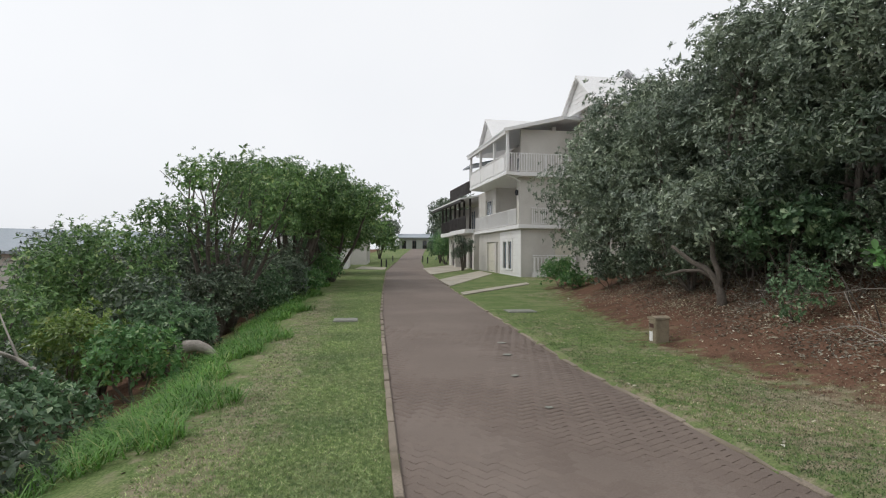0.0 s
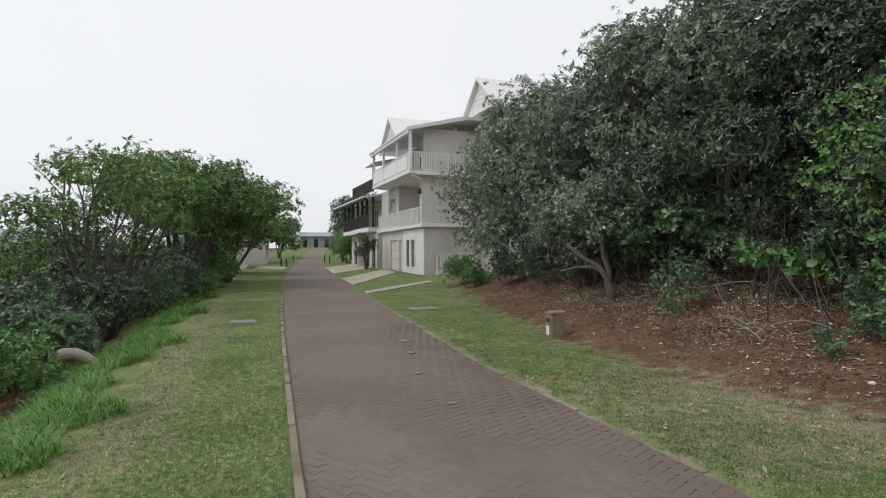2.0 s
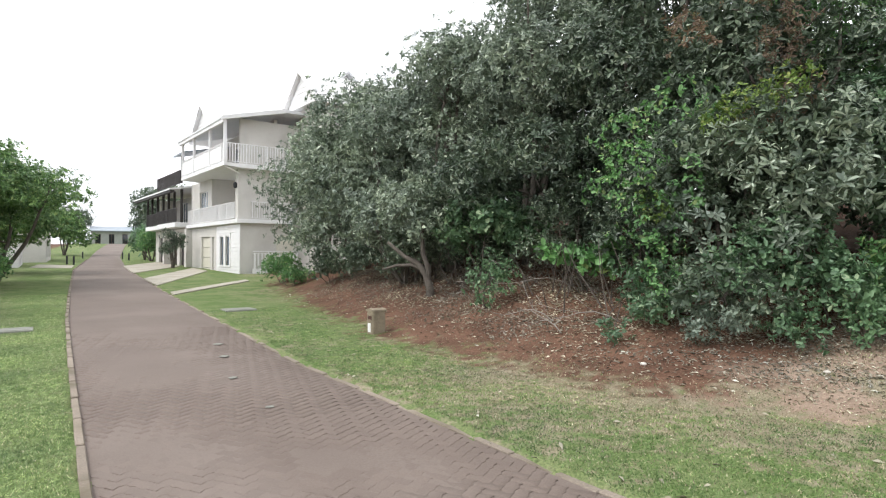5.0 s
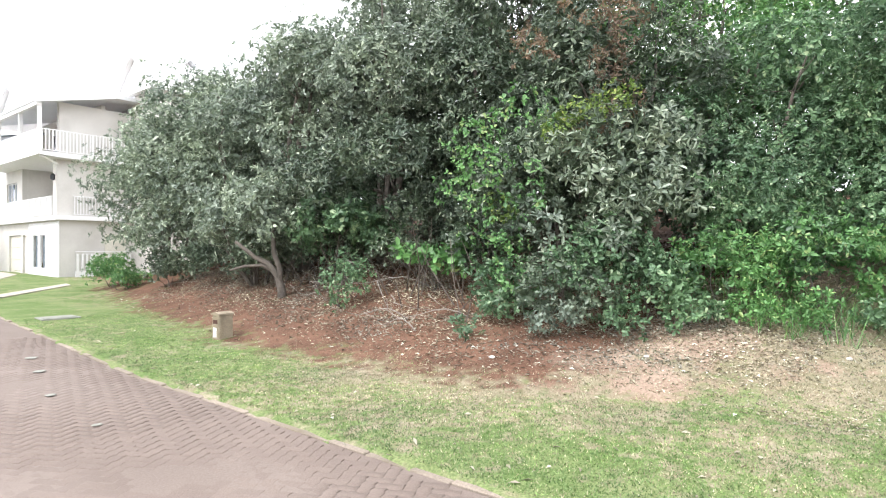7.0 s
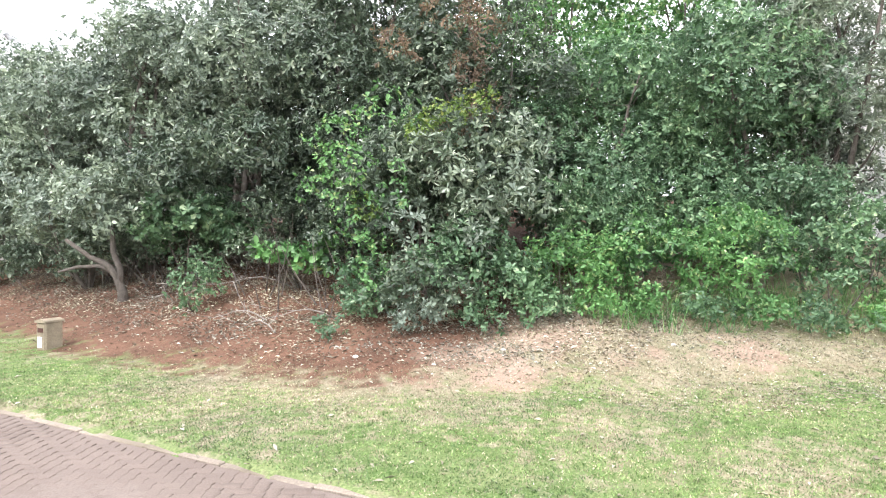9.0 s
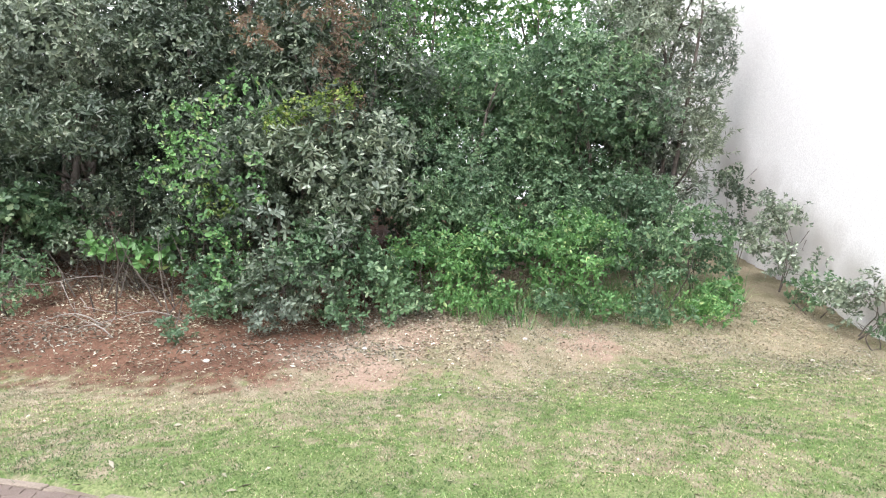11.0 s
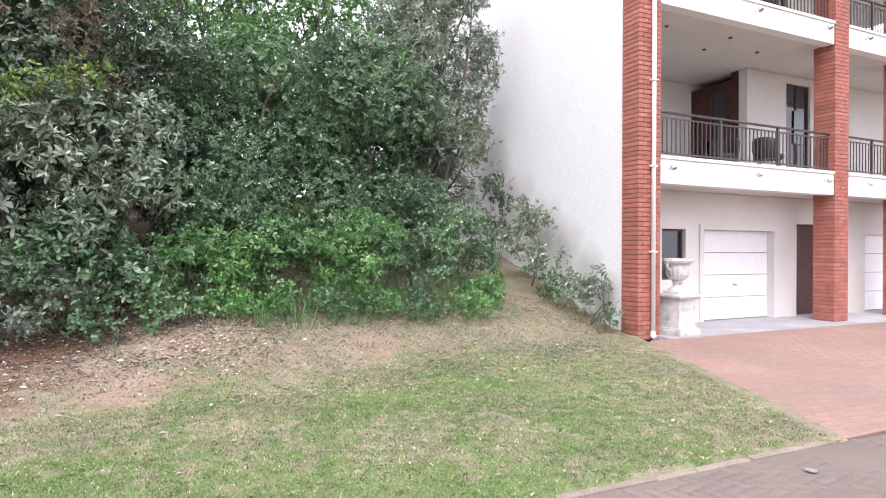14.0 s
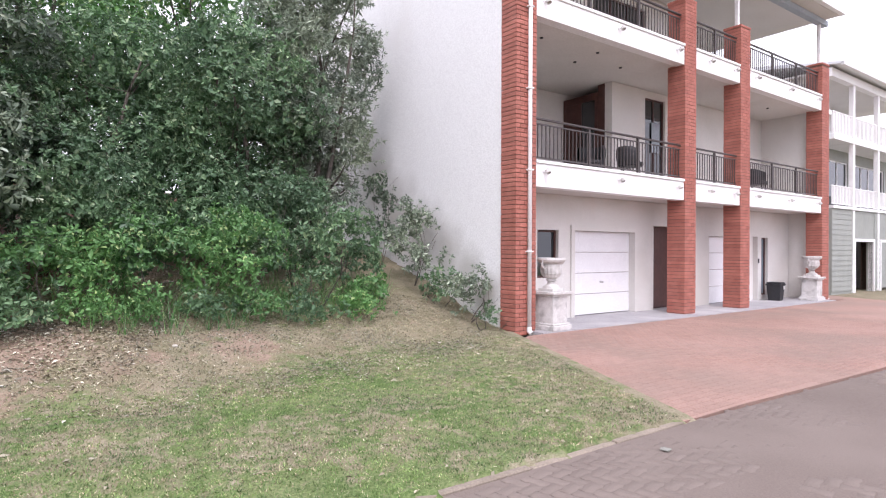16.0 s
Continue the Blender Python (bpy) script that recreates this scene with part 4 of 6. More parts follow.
    railing(h, -0.55, 7.75, 0.98, 5.82, 6.86, M_WHITE, 6, 0.15, 0.05, two_rails=False)
    # added white panel: stands in for glare washing out the balusters
    part("solid_infill", box(0.0, 7.7, 0.99, 1.01, 5.95, 6.7), M_WHITE, h)
    railing(h, -4.5, 0.95, -0.55, 5.82, 6.86, M_WHITE, 4, 0.14, 0.045, along="y", two_rails=False)
    for x in (-0.53, 2.0, 5.15, 7.7):
        part("roof_post", box(x - 0.07, x + 0.07, 0.9, 1.04, 5.82, 8.0), M_WHITE, h)
    part("upper_wall", wall_with_openings(0.4, 9.0, 5.82, 8.6, -2.2, -2.0, [(2.0, 4.4, 5.9, 7.9), (5.4, 7.0, 5.9, 7.9)]), M_CREAM, h)
    window_part(h, 2.0, 4.4, -2.1, 5.9, 7.9, M_WHITE, M_GLASS, 2, label="white-framed sliding doors")
    window_part(h, 5.4, 7.0, -2.1, 5.9, 7.9, M_WHITE, M_GLASS, 2, label="white-framed sliding doors")
    part("eaves_beam", box(-0.7, 8.1, 0.98, 1.15, 7.85, 8.05), M_WHITE, h)
    part("balcony_roof", prism([(1.2, 8.03), (1.2, 8.12), (-2.2, 8.95), (-6.5, 8.95), (-6.5, 8.8), (-2.2, 8.8)], "x", -0.75, 8.2), M_ROOF, h, "pale lean-to balcony roof")
    # gables
    for x0, x1, y_face, base, top in ((7.4, 12.0, -0.8, 8.95, 10.9), (-3.1, 0.95, -3.0, 9.2, 10.95)):
        mid = (x0 + x1) / 2
        part("gable", prism([(x0, base), (x1, base), (mid, top)], "y", y_face - 0.3, y_face), M_WHITE, h, "white boarded gable")
        part("gable_roof", prism([(x0 - 0.3, base - 0.2), (mid, top + 0.06), (x1 + 0.3, base - 0.2), (x1 + 0.3, base - 0.08), (mid, top + 0.22), (x0 - 0.3, base - 0.08)], "y", y_face - 6.5, y_face + 0.25), M_WHITE, h)
        z = base + 0.25
        while z < top - 0.25:
            k = (top - z) / (top - base)
            part("board", box(mid - (mid - x0) * k + 0.03, mid + (x1 - mid) * k - 0.03, y_face, y_face + 0.02, z, z + 0.04), M_WHITE, h)
            z += 0.25
    part("gable_wall", prism([(-8.9, 8.6), (-3.7, 8.6), (-3.7, 9.4), (-6.3, 11.75), (-8.9, 9.4)], "x", 0.02, 6.0), M_WHITE, h, "white boarded gable end")
    for i in range(8):
        z = 9.5 + i * 0.27
        k = max(0.1, (11.75 - z) / 2.35)
        part("board", box(-0.02, 0.02, -6.3 - 2.5 * k, -6.3 + 2.5 * k, z, z + 0.05), M_WHITE, h)
    part("gable_roof", prism([(-9.3, 9.1), (-6.3, 11.82), (-3.3, 9.1), (-3.3, 9.22), (-6.3, 12.0), (-9.3, 9.22)], "x", -0.35, 6.4), M_ROOF, h)
    part("roof_fascia", prism([(1.25, 7.95), (1.25, 8.14), (-2.2, 8.99), (-2.2, 8.76)], "x", -0.8, -0.752), M_WHITE, h)
    part("rear_wing", box(-0.0, 8.0, -11.0, -9.01, -0.5, 8.6), M_CREAM, h)
    part("gable_support", box(-3.0, 0.0, -8.5, -3.35, -0.5, 9.2), M_CREAM, h)
    # side garden gate
    part("side_fence", box(-0.3, -0.2, -3.2, -0.6, -0.2, 0.3), M_WHITE, h)
    railing(h, -3.2, -0.6, -0.25, 0.0, 1.25, M_WHITE, 2, 0.2, 0.08, along="y", two_rails=True, name="gate")
    part("side_door", box(-0.03, -0.0, -3.0, -2.0, 0.2, 2.1), M_CREAMDOOR, h)
    return h


white_house()


def dark_house():
    h = thing("dark_balcony_house", "cream house with dark brown timber balconies", "house", pose(4.35, 32.71, 0.55, 0, 0, 101.2) @ pose(9.9, 0, 0))
    part("front_wall", wall_with_openings(0.0, 9.8, -0.5, 2.7, -0.25, 0.0, [(0.9, 2.5, -0.5, 2.2), (3.2, 4.6, -0.5, 2.2), (5.6, 6.9, -0.5, 2.2), (7.4, 8.7, -0.5, 2.2)]), M_CREAM, h)
    for x0, x1 in ((0.9, 2.5), (3.2, 4.6), (5.6, 6.9), (7.4, 8.7)):
        part("garage_door", box(x0, x1, -0.2, -0.15, -0.5, 2.2), M_DARKTIMBER, h, "dark brown timber garage door")
    part("end_wall", box(9.55, 9.8, -9, -0.26, -0.5, 5.2), M_CREAM, h)
    part("pier", box(4.85, 5.25, 0.0, 0.5, -0.5, 2.75), M_CREAM, h)
    for x0, x1, y in ((0.0, 5.2, 0.9), (5.3, 10.6, 0.6)):
        part("slab", box(x0, x1, -2.5, y, 2.75, 3.05), M_WHITE, h)
        railing(h, x0, x1, y - 0.08, 3.05, 4.0, M_DARKTIMBER, 3, 0.16, 0.06, two_rails=False)
    part("upper_wall", wall_with_openings(0.0, 9.8, 3.05, 5.2, -1.6, -1.4, [(1.2, 3.2, 3.1, 4.9), (6, 8, 3.1, 4.9)]), M_CREAM, h)
    window_part(h, 1.2, 3.2, -1.5, 3.1, 4.9, M_WHITE, M_PALEGLASS, 3, label="white-framed doors")
    window_part(h, 6, 8, -1.5, 3.1, 4.9, M_WHITE, M_PALEGLASS, 3, label="white-framed doors")
    for x in (0.1, 2.0, 3.6, 5.2, 7.0, 8.8, 10.4):
        part("timber_post", box(x - 0.07, x + 0.07, 0.4, 0.54, 3.05, 5.25), M_DARKTIMBER, h)
    part("eaves", prism([(1.3, 5.15), (1.3, 5.25), (-1.6, 5.75), (-6, 5.75), (-6, 5.6), (-1.6, 5.6)], "x", -0.2, 11.5), M_WHITE, h)
    part("eaves_board", box(-0.2, 11.5, 1.0, 1.25, 5.0, 5.15), M_DARKTIMBER, h)
    railing(h, -0.2, 6.5, 0.6, 5.55, 6.5, M_DARKTIMBER, 4, 0.16, 0.07, two_rails=False)
    part("canopy_post", box(-0.3, -0.2, 0.5, 0.6, 5.6, 7.4), M_DARKTIMBER, h)
    part("canopy", prism([(0.9, 7.35), (0.9, 7.45), (-3, 8.3), (-3, 8.2)], "x", -1.8, 0.6), M_FARROOF, h)
    return h


dark_house()


# ---- houses down the slope and far up the lane ----
def cottage(m, w, d, wall_h, roof_h, label, wall_mat, roof_mat, openings=3):
    """A plain low house: walls with windows and doors, and a pitched roof along local x."""
    h = thing("cottage", label, "house", m)
    holes = [(-w / 2 + w * (i + 0.3) / openings, -w / 2 + w * (i + 0.7) / openings, 0.2, wall_h - 0.5) for i in range(openings)]
    part("wall", wall_with_openings(-w / 2, w / 2, -1.0, wall_h, 0, 0.2, holes), wall_mat, h)
    part("wall", box(-w / 2, -w / 2 + 0.2, 0.201, d, -1.0, wall_h), wall_mat, h)
    part("wall", box(w / 2 - 0.2, w / 2, 0.201, d, -1.0, wall_h), wall_mat, h)
    part("wall", box(-w / 2 + 0.2, w / 2 - 0.2, d - 0.2, d, -1.0, wall_h), wall_mat, h)
    for a, b, z0, z1 in holes:
        window_part(h, a, b, 0.08, z0, z1, M_BROWN, M_GLASS, 2)
    part("roof", prism([(-0.5, wall_h - 0.05), (d / 2, wall_h + roof_h), (d + 0.5, wall_h - 0.05), (d + 0.5, wall_h + 0.1), (d / 2, wall_h + roof_h + 0.15), (-0.5, wall_h + 0.1)], "x", -w / 2 - 0.4, w / 2 + 0.4), roof_mat, h, "low pitched roof")
    return h


cottage(pose(-7.3, 45.6, 0.7, 0, 0, 97), 5.5, 5, 2.3, 0.9, "white garage building beside the lane", M_WHITE, M_FARROOF, 3)
cottage(pose(-7.2, 56.5, 1.0, 0, 0, 95), 8, 6, 2.6, 0.9, "cream house with brown garage doors beside the lane", M_CREAM, M_FARROOF, 4)
cottage(pose(-17.0, 31.5, -2.2, 0, 0, 35), 11, 8, 3.9, 1.2, "pale house with a blue-grey roof down the slope", M_CREAM, M_FARROOF, 4)
cottage(pose(-24.5, 33.0, -2.6, 0, 0, 40), 9, 8, 4.2, 1.3, "pale house with a grey roof down the slope", M_WHITE, M_FARROOF, 4)
cottage(pose(-4.6, 114, 2.9, 0, 0, 0), 8, 8, 2.3, 0.8, "grey house at the head of the lane", M_GREYCLAD, M_FARROOF, 4)

# paved driveways of the houses up the lane
def drive_slab(name, corners, lift, mat, label):
    bm = bmesh.new()
    top = [bm.verts.new((x, y, float(curve_at(RISE, y)) + lift)) for x, y in corners]
    low = [bm.verts.new((v.co.x, v.co.y, v.co.z - 0.15)) for v in top]
    bm.faces.new(top), bm.faces.new(low[::-1])
    for i in range(len(top)):
        j = (i + 1) % len(top)
        bm.faces.new((top[i], low[i], low[j], top[j]))
    bmesh.ops.recalc_face_normals(bm, faces=bm.faces[:])
    return whole(name, bm, mat, label, "driveway", kind="structure")


M_PALEPAVE = material("pale_concrete_paving", (0.36, 0.33, 0.27), (0.46, 0.42, 0.35), 1.2, 0.9, 0.2, 50, (0.3, 0.27, 0.22), 0.7)
drive_slab("driveway", [(0.75, 20.6), (3.9, 26.5), (3.9, 27.5), (0.65, 21.6)], 0.03, M_PALEPAVE, "narrow pale concrete path to the white house")
drive_slab("driveway", [(0.3, 25.0), (3.0, 35.9), (2.5, 40.0), (-0.2, 29.5)], 0.03, M_PALEPAVE, "pale concrete driveway of the white house")
drive_slab("driveway", [(-0.7, 34.6), (1.9, 43.0), (0.8, 52.0), (-1.5, 44.0)], 0.03, M_PALEPAVE, "pale concrete driveway of the dark-railed house")
drive_slab("driveway", [(-6.4, 42.6), (-4.15, 41.5), (-4.4, 45.5), (-6.6, 47.5)], 0.03, M_PALEPAVE, "pale driveway of the garage building")


# ---- small things along the lane ----
def meter_box(m):
    b = thing("meter_box", "weathered tan meter kiosk with a small white label on the verge", "meter box", m)
    part("body", box(-0.11, 0.11, -0.14, 0.14, -0.2, 0.45, 0.012), M_BOX, b)
    part("lid", prism([(-0.125, 0.45), (0.125, 0.45), (0.12, 0.48), (0.0, 0.51), (-0.12, 0.48)], "y", -0.16, 0.16), M_BOX, b)
    part("door", box(-0.09, 0.09, -0.15, -0.14, 0.0, 0.42, 0.004), M_BOX, b)
    part("notice", box(-0.06, 0.03, -0.156, -0.15, 0.06, 0.23), M_WHITE, b, "small white notice")
    part("vent", box(-0.06, 0.06, -0.156, -0.15, 0.3, 0.37), M_BROWN, b)
    return b


meter_box(pose(3.9, 10.6, height(3.9, 10.6) - 0.03, 0, 0, -75))


def bollard(x, y):
    return whole("bollard", lathe([(0.06, -0.1), (0.06, 0.55), (0.05, 0.6), (0.0001, 0.62)], 10), M_BLACK, "short black verge bollard", "bollard",
                 pose(x, y, float(land(x, y)[0])), "bollards along the lane")


for x, y in ((-4.55, 47), (-5.05, 48), (-5.4, 63), (-2.15, 62), (-1.5, 57)):
    bollard(x, y)


def cover(x, y, w, d, rz):
    z = float(land(x, y)[0])
    return whole("inspection_cover", add_box(box(-w / 2, w / 2, -d / 2, d / 2, -0.05, 0.03, 0.01), -w / 2 + 0.06, w / 2 - 0.06, -d / 2 + 0.06, d / 2 - 0.06, 0.03, 0.038),
                 M_MANHOLE, "grey concrete inspection cover set in the grass", "cover", pose(x, y, z, 0, 0, rz))


cover(2.05, 15.6, 0.75, 0.6, 8)
cover(-2.25, 13.6, 0.55, 0.6, 8)


# ---- plants ----
rng = np.random.default_rng(7)


def unit(v):
    return v / np.maximum(np.linalg.norm(v, axis=1, keepdims=True), 1e-9)


def leaf_arrays(tips, dirs, per, length, width, spread=0.9, droop=0.1, full=True):
    """Rosettes: at each tip, per leaves fan out evenly round its direction, the inner ones upright.
    Full leaves are blunt blades folded along the rib; the others are plain kites."""
    n = len(tips)
    up = np.repeat(dirs, per, 0)
    base = np.repeat(tips, per, 0)
    k = len(base)
    one = unit(np.cross(dirs, rng.normal(size=(n, 3))))
    two = np.cross(dirs, one)
    turn = np.tile(np.arange(per) * 2.4, n) + np.repeat(rng.uniform(0, 6.283, n), per) + 0.25 * rng.normal(size=k)
    out = np.repeat(one, per, 0) * np.cos(turn)[:, None] + np.repeat(two, per, 0) * np.sin(turn)[:, None]
    rank = np.tile((np.arange(per) + 0.5) / per, n)[:, None]
    tilt = np.clip(0.35 + 1.25 * rank * spread + 0.18 * rng.normal(size=(k, 1)), 0.1, 1.8)
    d = unit(out * np.sin(tilt) + up * np.cos(tilt) - np.array([0, 0, droop]))
    side = unit(np.cross(d, up + 0.2 * rng.normal(size=(k, 3))))
    normal = np.cross(side, d)
    size = length * (0.55 + 0.55 * rank) * rng.uniform(0.75, 1.2, (k, 1)) * np.repeat(rng.uniform(0.75, 1.2, (n, 1)), per, 0)
    wide = size * (width / length) * rng.uniform(0.8, 1.2, (k, 1))
    base = base - up * (rank - 0.3) * length * 0.35 + rng.normal(size=(k, 3)) * 0.006
    tip = base + d * size - normal * size * 0.08
    i = np.arange(k)
    if not full:
        b = base + d * size * 0.5 + side * wide * 0.5 + normal * wide * 0.16
        e = base + d * size * 0.5 - side * wide * 0.5 + normal * wide * 0.16
        i = i * 4
        return np.stack([base, b, tip, e], 1).reshape(-1, 3), np.concatenate([np.c_[i, i + 1, i + 2], np.c_[i, i + 2, i + 3]])
    lift = normal * wide * 0.18
    b, c = base + d * size * 0.38 + side * wide * 0.4 + lift, base + d * size * 0.76 + side * wide * 0.46 + lift * 0.7
    e, f = base + d * size * 0.38 - side * wide * 0.4 + lift, base + d * size * 0.76 - side * wide * 0.46 + lift * 0.7
    i = i * 6
    v = np.stack([base, b, c, tip, f, e], 1).reshape(-1, 3)
    return v, np.concatenate([np.c_[i, i + 1, i + 2], np.c_[i, i + 2, i + 3], np.c_[i, i + 3, i + 4], np.c_[i, i + 4, i + 5]])


def lumpy(dirs, seed, amount):
    r = np.random.default_rng(seed)
    total = np.zeros(len(dirs))
    for q in range(7):
        w = r.normal(size=3) * (1.5 + q * 0.9)
        total += np.sin(dirs @ w + r.uniform(0, 6.28)) / (1 + 0.35 * q)
    return 1 + amount * total / 2.6


def crown_points(lobes, density, seed, amount=0.5, depth=0.45, below=-0.8):
    """Points and outward directions near the lumpy surfaces of ellipsoids; few under them and none deep inside another."""
    tips, dirs = [], []
    for k, (cx, cy, cz, rx, ry, rz) in enumerate(lobes):
        area = 4 * math.pi * ((rx * ry) ** 1.6 / 3 + (rx * rz) ** 1.6 / 3 + (ry * rz) ** 1.6 / 3) ** (1 / 1.6)
        n = int(area * density)
        d = unit(rng.normal(size=(n, 3)))
        d = d[d[:, 2] > below]
        s = lumpy(d, seed * 31 + k, amount) * (1 - depth * rng.random(len(d)) ** 1.6) * (1 + 0.06 * rng.normal(size=len(d))) * (1 + 0.18 * rng.random(len(d)) ** 6)
        tips.append(np.array([cx, cy, cz]) + d * s[:, None] * np.array([rx, ry, rz]))
        shoot = (rng.random(len(d)) ** 4)[:, None] * 0.2
        tips[-1] += unit(d + np.array([0, 0, 0.6])) * shoot
        dirs.append(unit(d / np.array([rx, ry, rz]) + np.array([0, 0, 0.35]) / max(rx, rz) + 0.35 * rng.normal(size=d.shape) / max(rx, rz)))
    tips, dirs = np.concatenate(tips), np.concatenate(dirs)
    keep = np.ones(len(tips), bool)
    for cx, cy, cz, rx, ry, rz in lobes:
        q = (((tips - np.array([cx, cy, cz])) / np.array([rx, ry, rz])) ** 2).sum(1)
        keep &= q > 0.36
    keep &= tips[:, 2] > land(tips[:, 0], tips[:, 1])[0] + 0.03
    keep &= (HOUSE_INV[0][0] * tips[:, 0] + HOUSE_INV[0][1] * tips[:, 1] + HOUSE_INV[0][3]) < -0.12
    return tips[keep], dirs[keep]


def foliage(parent, lobes, mat, density=55, length=0.12, width=0.05, per=6, seed=1, amount=0.5, name="crown", label="", spread=0.9, inner=9, below=-0.75, full=True):
    tips, dirs = crown_points(lobes, density, seed, amount, below=below)
    v, f = leaf_arrays(tips, dirs, per, length, width, spread, full=full)
    if inner:
        core = [(a, b, c, r * 0.74, s * 0.74, t * 0.74) for a, b, c, r, s, t in lobes]
        t2, d2 = crown_points(core, min(inner, density * 0.4), seed + 5, amount, 0.5)
        v2, f2 = leaf_arrays(t2, d2, 4, length * 1.3, width * 1.5, spread, full=False)
        f = np.concatenate([f, f2 + len(v)])
        v = np.concatenate([v, v2])
    ob = new(name, raw_mesh(name, v, f, mat))
    ob.parent = parent
    return tagged(ob, label)


def limbs(parent, base, heads, radius, seed, mat=None, bend=0.5, forks=3):
    """A leaning trunk that divides into limbs reaching the heads of the crown."""
    r = random.Random(seed)
    base = Vector(base)
    for i, head in enumerate(heads):
        head = Vector(head)
        pts, rad = [], []
        off = Vector((r.uniform(-1, 1), r.uniform(-1, 1), 0)) * bend
        steps = 7
        for k in range(steps + 1):
            f = k / steps
            p = base.lerp(head, f) + off * math.sin(f * math.pi) * (0.6 + 0.4 * f) + Vector((r.uniform(-1, 1), r.uniform(-1, 1), r.uniform(-0.5, 0.5))) * 0.07 * f * bend * 2
            pts.append(p)
            rad.append(radius * (1 - 0.82 * f) * (1 if i == 0 else 0.75) * (1.35 if k == 0 else 1))
        bm = add_tube(bmesh.new(), pts, rad, 7)
        for q in range(forks):
            k = r.randint(2, steps - 1)
            tip = pts[k] + Vector((r.uniform(-1, 1), r.uniform(-1, 1), r.uniform(-0.1, 0.9))).normalized() * r.uniform(0.12, 0.3) * min(4.0, (head - base).length)
            mid = pts[k].lerp(tip, 0.5) + Vector((r.uniform(-1, 1), r.uniform(-1, 1), r.uniform(-1, 1))) * 0.12
            add_tube(bm, [pts[k], mid, tip], [rad[k] * 0.55, rad[k] * 0.35, 0.008], 5)
        part("trunk" if i == 0 else "limb", bm, mat or M_BARK, parent, smooth=True)


def bush(name, label, category, x, y, lobes, mat, stems=3, radius=0.06, group="", seed=1, **kw):
    """A plant rooted at (x, y): lobes are relative to its foot."""
    z = float(land(x, y)[0])
    ob = thing(name, label, category, pose(x, y, z), group)
    ob.location.z = z
    world_lobes = [(x + a, y + b, z + c, r, s, t) for a, b, c, r, s, t in lobes]
    crown = foliage(ob, world_lobes, mat, seed=seed, **kw)
    crown.matrix_parent_inverse = Matrix.Translation((-x, -y, -z))
    if stems:
        pick = sorted(lobes, key=lambda q: -q[2])[:stems]
        limbs(ob, (0, 0, -0.15), [(a, b, c - 0.1 * t) for a, b, c, r, s, t in pick], radius, seed)
    return ob, (x, y, z)


def extra(ob, foot, lobes, mat, label, name="foliage", **kw):
    """More foliage of another kind growing through a plant."""
    x, y, z = foot
    c = foliage(ob, [(x + a, y + b, z + c, r, s, t) for a, b, c, r, s, t in lobes], mat, name=name, label=label, inner=0, **kw)
    c.matrix_parent_inverse = Matrix.Translation((-x, -y, -z))


def cloud_of(cx, cy, cz, rx, ry, rz, n, size, seed, low=-0.5):
    """n clumps scattered over a big ellipsoid, for an uneven outline."""
    r = np.random.default_rng(seed)
    out = []
    for i in range(n):
        d = r.normal(size=3)
        d /= np.linalg.norm(d)
        if d[2] < low:
            d[2] = -d[2]
        d *= r.uniform(0.55, 1.08)
        s = size * r.uniform(0.65, 1.35)
        out.append((cx + d[0] * (rx - s * 0.7), cy + d[1] * (ry - s * 0.7), cz + d[2] * (rz - s * 0.7), s, s, s * 0.85))
    return out


THICKET = "thicket on the bank"


def tall(x, y, r, top, n, clump, mat, label, seed, low=-1.0, foot=0.0, trunk=0.11, group=THICKET, stems=5, **kw):
    """A tree or tall shrub clothed with leaves from foot (above its root) to top."""
    mid, half = (top + foot) / 2, (top - foot) / 2
    return bush("tree", label, "tree", x, y, cloud_of(0, 0, mid, r, r, half, n, clump, seed, low), mat, stems, trunk, group, seed, **kw)


# the dark thicket on the right-hand bank, from the white house towards the brick house
ROSY = dict(density=22, length=0.135, width=0.052, per=8)
FAR = dict(density=20, length=0.15, width=0.062, per=8, full=False)
BACK = dict(density=9, length=0.22, width=0.09, per=7, full=False)
tall(6.5, 23.4, 2.5, 6.2, 26, 1.05, L_SILVER, "dense silvery dark-leaved coastal tree on the bank beside the white house", 11, **FAR)
tall(6.5, 19.6, 2.4, 6.4, 28, 1.05, L_SILVER, "dense silvery dark-leaved coastal tree on the bank", 12, **FAR)
tall(8.6, 20.8, 2.8, 7.2, 22, 1.2, L_DARK, "tall dark-leaved coastal tree on the bank", 10, **BACK)
tall(6.9, 16.6, 2.2, 6.0, 28, 0.9, L_SILVER, "dense silvery-leaved shrub tree on the bank", 32, foot=0.1, **FAR)
tall(6.2, 14.6, 1.2, 3.0, 14, 0.62, L_SILVER, "silvery-leaved shrub drooping to the litter", 41, foot=0.05, trunk=0.05, **ROSY)
tall(7.4, 14.2, 2.3, 6.6, 30, 0.95, L_SILVER, "silvery dark-leaved tree over a bare forked trunk", 13, foot=1.0, trunk=0.16, **FAR)
tall(9.8, 17.0, 2.9, 7.2, 22, 1.2, L_DARK, "tall dark-leaved tree on the bank", 14, **BACK)
ob, foot = tall(8.3, 11.9, 2.3, 7.0, 28, 0.95, L_SILVER, "tall tree with silvery dark leaves hanging over the bank", 15, foot=1.3, trunk=0.14, **ROSY)
extra(ob, foot, cloud_of(-1.9, -0.4, 1.75, 1.0, 1.6, 0.8, 16, 0.5, 42), L_DARK, "boughs drooping over the bank", "bough", seed=42, **ROSY)
